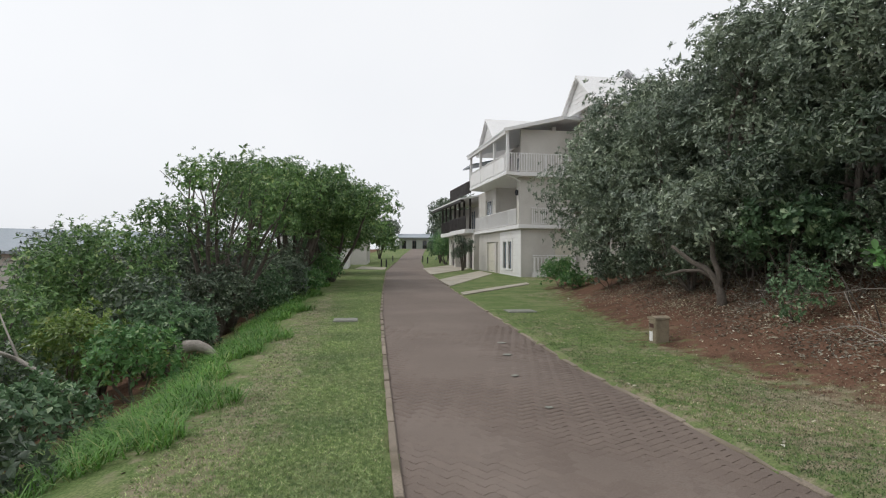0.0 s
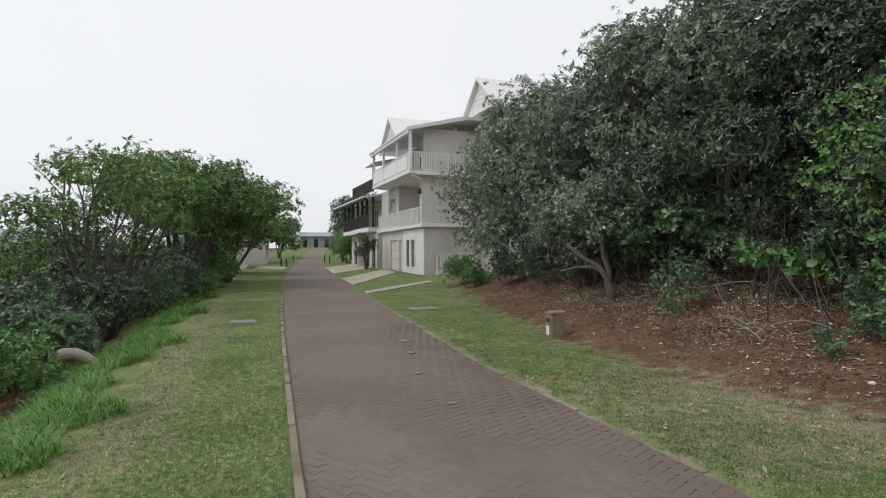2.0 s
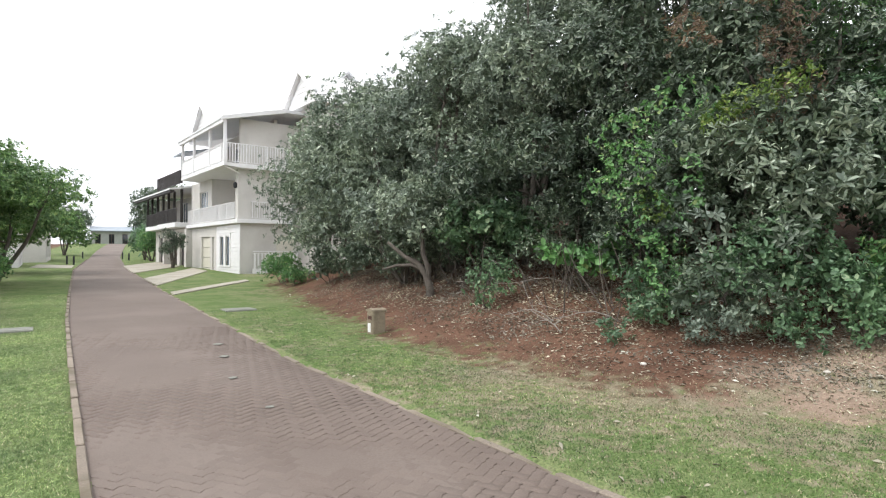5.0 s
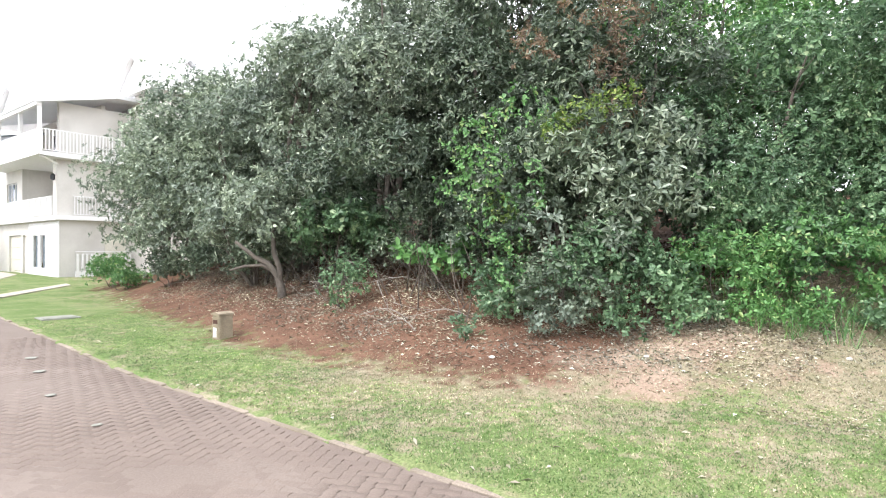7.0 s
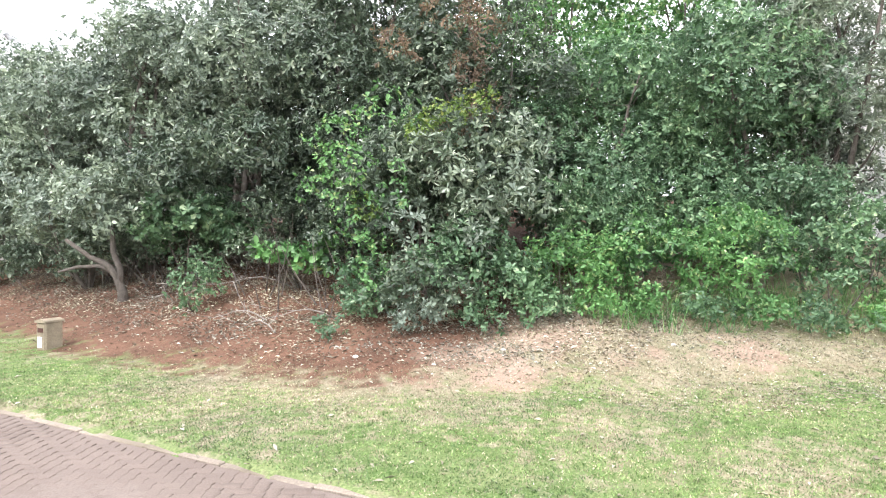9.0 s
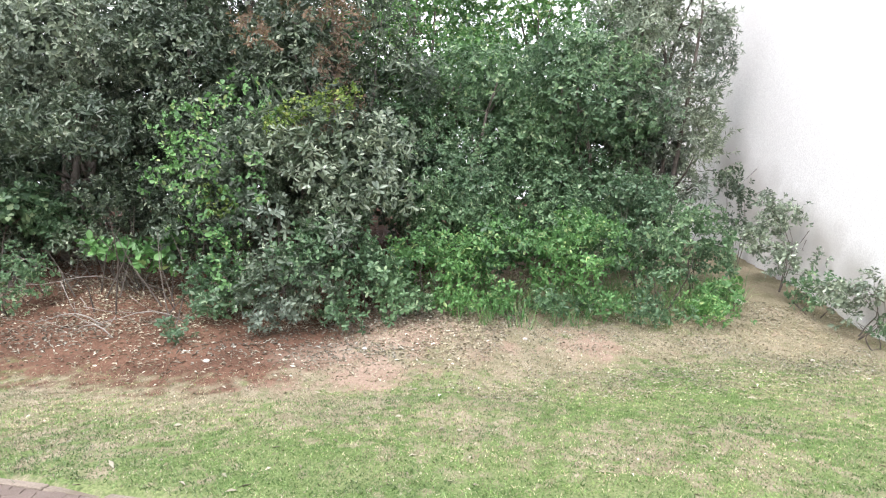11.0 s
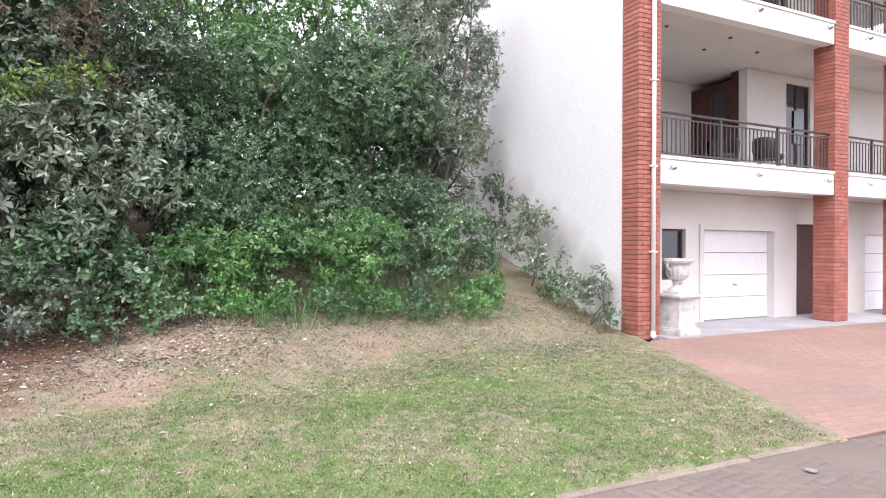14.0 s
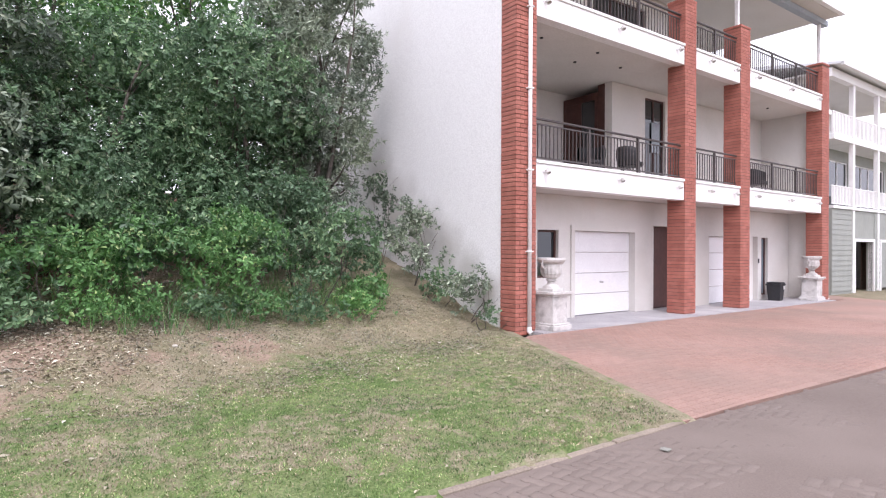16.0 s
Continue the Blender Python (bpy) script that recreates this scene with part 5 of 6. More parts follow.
extra(ob, foot, cloud_of(-1.5, -2.2, 2.1, 0.9, 1.2, 0.8, 12, 0.5, 43), L_DARK, "dark boughs over the bank", "bough", seed=43, **ROSY)
tall(11.0, 13.2, 3.0, 7.6, 24, 1.25, L_SILVER, "tall silvery tree at the back of the thicket", 33, **BACK)
tall(9.8, 9.2, 2.2, 7.2, 30, 0.95, L_DARK, "dark broad-leaved tree with bare inner branches", 16, foot=1.0, trunk=0.14, **ROSY)
tall(12.2, 9.6, 2.9, 7.8, 22, 1.25, L_DARK, "dark tree at the back of the thicket", 34, **BACK)
for k, (x, y) in enumerate(((10.4, 11.4), (11.6, 8.2), (9.6, 14.2), (12.6, 11.6), (8.8, 17.0))):
    tall(x, y, 1.6, 3.6, 12, 0.85, L_DARK, "dark undergrowth shrub inside the thicket", 140 + k, trunk=0.04, **BACK)
bush("shrub", "broad-leaved dark green shrub under the trees", "shrub", 6.9, 11.3,
     cloud_of(0, 0, 1.15, 1.2, 1.2, 0.85, 18, 0.38, 17), L_GREEN, 3, 0.03, THICKET, 17, density=24, length=0.14, width=0.075, per=7)
bush("shrub", "small dark green shrub hanging over the red bank", "shrub", 5.95, 9.85,
     [(0, 0, 0.55, 0.35, 0.32, 0.32), (-0.12, -0.1, 0.2, 0.22, 0.2, 0.28), (0.25, 0.15, 0.75, 0.28, 0.3, 0.22), (0.3, -0.1, 0.45, 0.25, 0.22, 0.2)], L_GREEN, 3, 0.02, THICKET, 18, density=75, length=0.08, width=0.04)
bush("shrub", "pale broad-leaved sapling under the trees", "shrub", 7.35, 8.7,
     [(-0.25, 0.3, 0.72, 0.3, 0.3, 0.16), (0.1, -0.15, 0.62, 0.34, 0.34, 0.18), (0.2, -0.5, 0.8, 0.25, 0.25, 0.14), (-0.3, 0.75, 0.78, 0.2, 0.2, 0.12)], L_BRIGHT, 3, 0.015, THICKET, 35, density=42, length=0.17, width=0.11, per=5)
ob, foot = bush("tree", "large shrub of silvery leaves with green and rusty creepers", "tree", 8.5, 6.5,
                cloud_of(0, 0, 1.75, 1.7, 1.9, 1.75, 40, 0.5, 19), L_DARK, 5, 0.06, THICKET, 19, density=26, length=0.14, width=0.055, per=8)
extra(ob, foot, [(-1.75, 0.37, 2.11, 0.4, 0.4, 0.5), (-1.6, 0.1, 1.29, 0.36, 0.4, 0.5), (-1.8, 0.46, 2.65, 0.42, 0.4, 0.4), (-1.6, 0.05, 0.6, 0.3, 0.4, 0.4),
                 (-1.3, -0.19, 3.1, 0.5, 0.45, 0.4), (-2.0, 0.65, 1.75, 0.3, 0.36, 0.4), (-1.6, -0.3, 0.3, 0.35, 0.4, 0.3), (-1.5, -0.5, 1.8, 0.25, 0.3, 0.4)],
      L_BRIGHT, "bright green creeper", "creeper", density=34, length=0.085, width=0.05, seed=20, per=5)
extra(ob, foot, [(0.1, -0.9, 3.9, 0.35, 0.3, 0.4), (0.1, -1.1, 3.0, 0.3, 0.3, 0.45), (-0.2, -0.6, 2.6, 0.35, 0.3, 0.3), (-0.7, 0.2, 4.4, 0.35, 0.3, 0.3),
                 (0.2, -1.1, 4.7, 0.4, 0.4, 0.35), (-0.1, -0.6, 5.1, 0.4, 0.4, 0.4)], L_RUST, "rusty dying foliage", "dying_foliage", density=50, length=0.1, width=0.035, seed=21)
extra(ob, foot, [(-0.65, -0.9, 3.03, 0.3, 0.25, 0.22), (-0.95, -0.55, 2.75, 0.28, 0.25, 0.25), (-0.4, -1.3, 3.16, 0.25, 0.25, 0.25), (-1.45, 0.2, 1.45, 0.14, 0.2, 0.25)],
      L_YELLOW, "yellow-green creeper", "creeper", density=75, length=0.075, width=0.045, seed=22)
extra(ob, foot, cloud_of(-0.7, -1.1, 0.55, 1.1, 1.0, 0.7, 16, 0.36, 36), L_GREEN, "dark green leaves low in the shrub", "creeper", density=34, length=0.11, width=0.05, seed=36)
extra(ob, foot, [(-1.1, -0.73, 2.3, 0.4, 0.4, 0.4), (-0.6, -1.5, 1.65, 0.42, 0.42, 0.4), (-0.16, -2.2, 1.62, 0.45, 0.4, 0.35), (-0.85, -1.1, 1.9, 0.4, 0.4, 0.4), (-0.28, -2.0, 2.3, 0.35, 0.35, 0.45),
                 (-0.74, -1.38, 1.0, 0.4, 0.4, 0.35), (-1.25, -0.55, 1.25, 0.35, 0.35, 0.35), (0.1, -1.7, 2.7, 0.4, 0.4, 0.4)], L_SILVER, "pale silvery shoots", "crown", density=22, length=0.15, width=0.052, per=8, seed=38)
tall(10.6, 6.6, 2.0, 7.4, 26, 0.9, L_DARK, "tall dark glossy tree behind the shrubs", 23, **ROSY)
tall(12.2, 4.6, 2.2, 5.2, 36, 0.8, L_GREEN, "rounded mid-green tree on the bank", 24, density=30, length=0.11, width=0.05, per=8, full=False, inner=16)
tall(14.2, 6.6, 2.9, 9.4, 26, 1.2, L_BRIGHT, "mid-green tree with fresh yellow-green tops", 25, density=20, length=0.13, width=0.065, per=8, full=False)
tall(13.3, 2.3, 2.1, 5.8, 36, 0.78, L_GREEN, "rounded dark green tree on the bank", 26, density=30, length=0.11, width=0.05, per=8, full=False, inner=16)
tall(15.6, 3.6, 2.4, 9.4, 24, 1.05, L_BRIGHT, "fresh green tree at the back of the bank", 37, density=20, length=0.13, width=0.065, per=8, full=False)
tall(14.4, 0.8, 1.75, 8.2, 44, 0.6, L_PALE, "grey-leaved willow-like tree against the white wall", 27, foot=0.9, density=36, length=0.16, width=0.042, per=8, full=False, inner=14)
tall(13.9, 1.5, 1.1, 4.6, 16, 0.6, L_GREEN, "dark green shrub tree between the larger trees", 44, trunk=0.05, density=30, length=0.12, width=0.05, per=7, full=False, inner=16)
for k, (x, y, r, hgt, mat, label) in enumerate((
        (8.4, 4.6, 0.75, 1.0, L_GREEN, "low leafy green shrub at the foot of the bank"),
        (7.3, 5.5, 0.8, 1.1, L_DARK, "low dark green shrub at the foot of the bank"),
        (7.0, 6.7, 0.6, 0.9, L_GREEN, "low green shrub at the foot of the bank"),
        (9.3, 4.0, 0.8, 1.2, L_BRIGHT, "fern-like bright green shrub on the bank"),
        (10.1, 2.9, 0.85, 1.5, L_BRIGHT, "bright green fern and grass clump on the bank"),
        (10.6, 4.0, 1.1, 2.2, L_GREEN, "leafy green shrub on the bank"),
        (10.6, 1.6, 0.85, 1.8, L_BRIGHT, "leafy fresh green shrub on the bank"),
        (11.7, 2.4, 1.2, 2.0, L_GREEN, "leafy green shrub under the trees"),
        (11.0, 0.4, 0.75, 1.7, L_GREEN, "green shrub at the end of the thicket"),
        (12.2, 0.9, 1.1, 2.2, L_GREEN, "green shrub under the grey tree"),
        (11.5, -0.5, 0.55, 0.5, L_BRIGHT, "low tuft of bright green leaves by the path"),
        (12.6, -0.1, 0.8, 1.7, L_GREEN, "silvery-green shrub beside the path"),
        (13.2, -1.65, 0.8, 1.8, L_SILVER, "low silvery-green shrub against the white wall"),
        (12.35, -2.15, 0.4, 0.7, L_GREEN, "low green shrub against the white wall"),
        (11.7, -2.55, 0.5, 1.05, L_SILVER, "low shrub at the corner of the brick pillar"),
        (11.3, -2.95, 0.28, 0.5, L_GREEN, "small leafy shoot at the foot of the brick pillar"),
        (14.3, -0.95, 0.5, 2.2, L_DARK, "thin young shrub by the white wall"),
        (4.75, 23.6, 0.9, 1.1, L_BRIGHT, "bright green shrub beside the white house"),
        (4.7, 21.4, 0.6, 0.6, L_BRIGHT, "low green shrub under the thicket"),
        (5.7, 16.4, 0.8, 1.3, L_DARK, "dark shrub at the front of the thicket"),
        (6.3, 14.2, 0.9, 1.5, L_DARK, "dark shrub beside the leaning trunk"),
        # next four: added dark foliage that stands for the shaded void below the canopy
        (7.0, 12.6, 1.1, 1.7, L_DARK, "added dark shrub filling the shaded void under the thicket"),
        (7.8, 10.1, 1.1, 1.8, L_DARK, "added dark green shrub filling the shaded void under the thicket"),
        (8.3, 8.3, 0.9, 1.6, L_DARK, "added dark shrub filling the shaded void under the thicket"),
        (8.9, 9.6, 1.0, 2.0, L_DARK, "added dark shrub filling the shaded void inside the thicket"),
        (5.3, 18.6, 0.8, 1.1, L_DARK, "low added dark shrub filling the shaded void under the thicket"))):
    bush("shrub", label, "shrub", x, y, cloud_of(0, 0, hgt * 0.45, r * 1.15, r * 1.15, hgt * 0.65, 20, r * 0.3, 40 + k), mat, 3, 0.015, "shrubs on the bank", 40 + k,
         density=40, length=0.1, width=0.045, per=7)
for k, (x, y, mat, label) in enumerate((
        (6.9, 6.3, L_GREEN, "small leafy weed at the foot of the thicket"), (6.8, 5.3, L_SILVER, "small silvery weed at the foot of the thicket"),
        (7.5, 4.7, L_GREEN, "small leafy weed at the foot of the thicket"), (8.2, 4.0, L_GREEN, "small leafy weed at the foot of the thicket"),
        (8.8, 3.5, L_BRIGHT, "small bright weed at the foot of the thicket"), (9.4, 2.8, L_BRIGHT, "small bright weed at the foot of the thicket"),
        (9.7, 2.0, L_GREEN, "small leafy weed at the foot of the thicket"), (10.0, 1.2, L_BRIGHT, "small bright weed at the foot of the thicket"),
        (10.2, 0.4, L_GREEN, "small leafy weed at the foot of the thicket"), (10.6, -0.3, L_BRIGHT, "small bright weed at the foot of the thicket"),
        (6.0, 6.5, L_GREEN, "single small weed on the bare soil"))):
    s = 0.24 if k == 10 else 0.42
    bush("weed", label, "plant", x, y, cloud_of(0, 0, s * 0.5, s * 1.2, s * 1.2, s * 0.7, 9, s * 0.35, 170 + k), mat, 0, 0.01, "weeds at the foot of the thicket", 170 + k,
         density=70, length=0.085, width=0.04, inner=0)

# trees and shrubs on the slope left of the lane
SLOPE = "trees down the slope"
BROAD = dict(group=SLOPE, per=7, full=False)
tall(-6.3, 24.4, 3.3, 5.7, 46, 0.75, L_TREE, "spreading green tree leaning over the verge", 60, foot=2.3, trunk=0.18, density=26, length=0.163, width=0.067, stems=9, **BROAD)
tall(-5.4, 27.8, 3.1, 4.8, 36, 0.75, L_TREE, "green tree with boughs hanging over the verge", 67, foot=2.2, trunk=0.14, density=24, length=0.170, width=0.070, **BROAD)
tall(-7.0, 36.0, 3.0, 5.0, 20, 1.15, L_TREE, "spreading green tree beside the lane", 61, foot=1.0, density=18, length=0.222, width=0.096, **BROAD)
tall(-6.3, 17.0, 2.4, 5.4, 24, 0.46, L_TREE, "open-crowned green tree with bare branches", 62, foot=2.0, trunk=0.13, density=32, length=0.133, width=0.056, stems=12, **BROAD)
tall(-8.6, 20.6, 2.2, 4.8, 20, 0.8, L_DARK, "dark green tree on the slope", 63, density=26, length=0.141, width=0.059, **BROAD)
tall(-7.9, 13.4, 1.7, 4.1, 22, 0.6, L_TREE, "green tree on the slope", 64, foot=0.8, density=32, length=0.118, width=0.052, **BROAD)
tall(-8.0, 10.6, 1.8, 3.3, 24, 0.65, L_TREE, "low green tree on the slope", 65, density=32, length=0.111, width=0.048, **BROAD)
tall(-10.8, 17.6, 2.3, 5.0, 18, 0.85, L_DARK, "dark tree farther down the slope", 68, density=22, length=0.141, width=0.059, **BROAD)
tall(-11.4, 12.6, 2.5, 4.3, 22, 0.8, L_TREE, "green tree farther down the slope", 69, density=24, length=0.133, width=0.059, **BROAD)
tall(-9.8, 8.2, 2.0, 3.3, 20, 0.65, L_TREE, "low green tree on the slope", 70, density=29, length=0.111, width=0.048, **BROAD)
tall(-10.2, 25.5, 2.8, 4.4, 22, 1.0, L_DARK, "dark tree behind the spreading tree", 71, density=19, length=0.163, width=0.067, **BROAD)
for k, (x, y, r, hgt, mat, label) in enumerate((
        (-5.6, 5.0, 1.2, 1.7, L_GREEN, "dense broad-leaved shrub at the edge of the slope"),
        (-4.4, 3.7, 0.8, 0.9, L_DARK, "dark shrub at the edge of the verge"),
        (-6.6, 7.4, 1.3, 2.1, L_DARK, "dense dark shrub on the slope"),
        (-7.4, 5.6, 1.4, 2.2, L_TREE, "green shrub on the slope"),
        (-3.7, 4.4, 0.6, 0.8, L_DARK, "leafy shrub at the edge of the verge"),
        (-3.6, 3.0, 0.6, 0.7, L_DARK, "low dark shrub at the edge of the verge"),
        (-4.3, 6.2, 0.7, 0.9, L_GREEN, "light green weedy shrub beside the verge"),
        (-5.9, 9.8, 1.0, 1.8, L_YELLOW, "yellow-green shrub on the slope"),
        (-4.7, 9.0, 0.8, 1.1, L_BRIGHT, "light green shrub beside the verge"),
        (-5.2, 11.3, 0.9, 1.5, L_GREEN, "leafy shrub beside the fallen log"),
        (-6.2, 12.4, 1.3, 2.3, L_DARK, "dark shrub under the trees"),
        (-5.9, 15.2, 1.1, 1.9, L_DARK, "dark shrub under the trees"),
        (-5.5, 17.6, 1.0, 1.5, L_GREEN, "green shrub under the trees"),
        (-5.9, 20.0, 1.3, 1.9, L_DARK, "dark shrub under the spreading tree"),
        (-6.4, 22.6, 1.4, 2.2, L_DARK, "dark shrub under the spreading tree"),
        (-4.9, 21.8, 0.6, 0.8, L_BRIGHT, "light green shrub at the verge"),
        (-5.6, 25.6, 1.1, 1.5, L_BRIGHT, "light green shrub at the verge"),
        (-6.6, 29.0, 1.5, 2.4, L_GREEN, "green shrub at the verge"),
        (-8.6, 31.0, 1.8, 2.8, L_DARK, "dark shrub behind the verge"),
        (-13.0, 20.5, 2.2, 4.0, L_DARK, "dark shrub on the slope"))):
    bush("shrub", label, "shrub", x, y, cloud_of(0, 0, hgt * 0.5, r, r, hgt * 0.55, 14, r * 0.42, 80 + k), mat, 4, 0.03, "shrubs down the slope", 80 + k,
         density=34, length=0.11, width=0.052, per=7, full=False)

# far trees and hedges up the lane
young = HOUSE @ Vector((20.9, -0.9, 0))
bush("tree", "young dark-leaved tree beside the grey house", "tree", young.x, young.y, cloud_of(-0.3, 0.3, 2.3, 1.5, 1.5, 0.8, 10, 0.4, 160), L_DARK, 4, 0.06, "", 160, density=50, length=0.1, width=0.045)
for k, (x, y, r, hgt, mat, label) in enumerate((
        (0.6, 68, 3.0, 7.0, L_DARK, "dark leafy tree up the lane"), (3.5, 74, 3.5, 8.0, L_DARK, "dark tree up the lane"),
        (-0.3, 58, 1.6, 3.0, L_GREEN, "green hedge beside the lane"), (0.3, 54, 1.4, 2.6, L_BRIGHT, "green hedge beside the lane"),
        (-11.5, 62, 3.2, 6.5, L_TREE, "green tree up the lane"), (-7.6, 70, 2.2, 4.4, L_TREE, "green tree up the lane"),
        (1.35, 40.6, 0.75, 2.4, L_DARK, "small dark tree in front of the white house"), (-12, 118, 5, 6, L_DARK, "distant dark leafy tree"),
        (3, 122, 6, 6.5, L_DARK, "distant dark leafy tree"))):
    bush("tree" if hgt > 4 else "shrub", label, "tree" if hgt > 4 else "shrub", x, y, cloud_of(0, 0, hgt * 0.55, r, r, hgt * 0.5, 12, r * 0.45, 110 + k), mat, 4, 0.05 + hgt * 0.012,
         "plants up the lane", 110 + k, density=7 if r > 1.5 else 40, length=0.35 if r > 1.5 else 0.15, width=0.18 if r > 1.5 else 0.07, per=5, full=False)


# ---- dead branches, logs and stones ----
def dead_branch(name, label, x, y, z, length, heading, rise, radius, seed, forks=4):
    r = random.Random(seed)
    bm = bmesh.new()
    a = radians(heading)
    pts = [Vector((math.cos(a) * length * f, math.sin(a) * length * f, rise * f + 0.12 * math.sin(f * 5))) for f in np.linspace(0, 1, 7)]
    rad = [radius * (1 - 0.8 * f) for f in np.linspace(0, 1, 7)]
    add_tube(bm, pts, rad, 7)
    for k in range(forks):
        i = r.randint(1, 5)
        d = Vector((math.cos(a + r.uniform(-1.2, 1.2)), math.sin(a + r.uniform(-1.2, 1.2)), r.uniform(-0.1, 0.8)))
        add_tube(bm, [pts[i], pts[i] + d * length * 0.2, pts[i] + d * length * r.uniform(0.35, 0.55) + Vector((0, 0, 0.05))], [rad[i] * 0.7, rad[i] * 0.45, 0.006], 5)
    return whole(name, bm, M_TWIG, label, "branch", pose(x, y, z), smooth=True)


dead_branch("fallen_branch", "bare pale dead branch sticking out of the shrubs", -4.3, 6.9, -0.1, 2.3, 172, 1.0, 0.035, 3, 7)
dead_branch("fallen_branch", "thin pale dead branch in the long grass", -4.2, 5.2, -0.35, 1.4, 200, 0.35, 0.015, 4, 4)
dead_branch("log", "short weathered log lying in the grass", -4.7, 10.5, height(-4.4, 10.5) + 0.3, 1.0, -6, -0.08, 0.14, 5, 0)
for k, (x, y, l, hd) in enumerate(((6.1, 8.0, 1.1, 120), (5.8, 7.4, 0.9, 100), (6.6, 6.9, 1.3, 150), (7.4, 9.0, 1.6, 160), (6.0, 10.6, 0.6, 140))):
    dead_branch("stick", "thin dry stick on the red soil", x, y, height(x, y) + 0.03, l, hd, 0.1 + 0.25 * l * 0.3, 0.012, 20 + k, 3)
for k, (x, y, r) in enumerate(((9.25, 4.02, 0.07), (12.2, -0.9, 0.09), (6.9, 4.0, 0.035), (8.5, 2.2, 0.035), (5.7, 5.6, 0.04), (9.9, -1.7, 0.03))):
    bm = bmesh.new()
    bmesh.ops.create_icosphere(bm, subdivisions=2, radius=r)
    for v in bm.verts:
        v.co *= 1 + 0.35 * noise.noise(v.co * 18 + Vector((k * 3, 0, 0)))
        v.co.z *= 0.6
    whole("stone", bm, M_STONEBIT, "pale loose stone on the bank", "stone", pose(x, y, height(x, y) + r * 0.3, 0, 0, k * 40), "loose stones")
lx, ly = 5.8, 12.25
leaning = thing("tree", "pale leaning forked trunk under the dark leaves", "tree", pose(lx, ly, height(lx, ly)), THICKET)
part("trunk", add_tube(bmesh.new(), [(0.04, 0, -0.2), (0.01, 0, 0.2), (-0.06, 0.05, 0.5), (-0.2, 0.2, 0.75), (-0.42, 0.42, 0.9), (-0.75, 0.7, 1.25)], [0.13, 0.095, 0.085, 0.065, 0.05, 0.035], 9), M_BARK, leaning, smooth=True)
part("limb", add_tube(bmesh.new(), [(-0.02, 0.02, 0.3), (-0.03, 0.0, 0.65), (-0.12, 0.1, 1.0), (-0.05, 0.3, 1.6), (0.3, 0.6, 2.4)], [0.075, 0.065, 0.055, 0.045, 0.03], 8), M_BARK, leaning, smooth=True)
part("limb", add_tube(bmesh.new(), [(-0.08, 0.07, 0.55), (-0.3, 0.3, 0.72), (-0.6, 0.55, 0.7), (-0.85, 0.8, 0.6)], [0.05, 0.042, 0.034, 0.02], 8), M_BARK, leaning, smooth=True)
cl = foliage(leaning, cloud_of(lx + 0.05, ly + 0.45, height(lx, ly) + 1.85, 1.3, 1.2, 0.95, 22, 0.45, 150), L_SILVER, seed=150, **ROSY)
cl.matrix_parent_inverse = Matrix.Translation((-lx, -ly, -height(lx, ly)))
# pale worn spots on the lane
for k, (x, y, s) in enumerate(((1.02, 9.3, 0.07), (0.95, 7.75, 0.05), (1.12, 6.2, 0.04), (1.05, 10.5, 0.08), (4.35, -2.6, 0.04))):
    bm = bmesh.new()
    f = (x - float(curve_at(ROAD_L, y))) / float(curve_at(ROAD_R, y) - curve_at(ROAD_L, y))
    z = float(curve_at(RISE, y)) - 0.018 + 0.03 * (1 - (2 * f - 1) ** 2)
    rim = [(s * (0.7 + 0.5 * abs(math.sin(a * 2.3 + k * 1.7))) * math.cos(a), s * (0.7 + 0.5 * abs(math.cos(a * 1.9 + k))) * math.sin(a)) for a in np.linspace(0, 6.0, 13)]
    add_prism(bm, rim, "z", 0.0, 0.0065)
    whole("cement_spot", bm, M_MANHOLE, "dried pale cement spot on the brown pavers", "spot", pose(x, y, z), "cement spots on the lane")
# bare undergrowth twigs inside the thicket
r = random.Random(9)
bm = bmesh.new()
for k in range(150):
    x, y = r.uniform(6.4, 9.2), r.uniform(6.8, 16.5)
    z = height(x, y)
    p = Vector((x, y, z))
    d = Vector((r.uniform(-0.8, 0.5), r.uniform(-0.8, 0.8), r.uniform(0.5, 1.2)))
    q = p + d * r.uniform(0.5, 1.4)
    add_tube(bm, [p, p.lerp(q, 0.5) + Vector((r.uniform(-0.2, 0.2), r.uniform(-0.2, 0.2), 0.1)), q], [0.014, 0.01, 0.005], 4)
whole("undergrowth_twigs", bm, M_BARK, "tangle of thin bare twigs under the thicket", "twigs", kind="stuff")


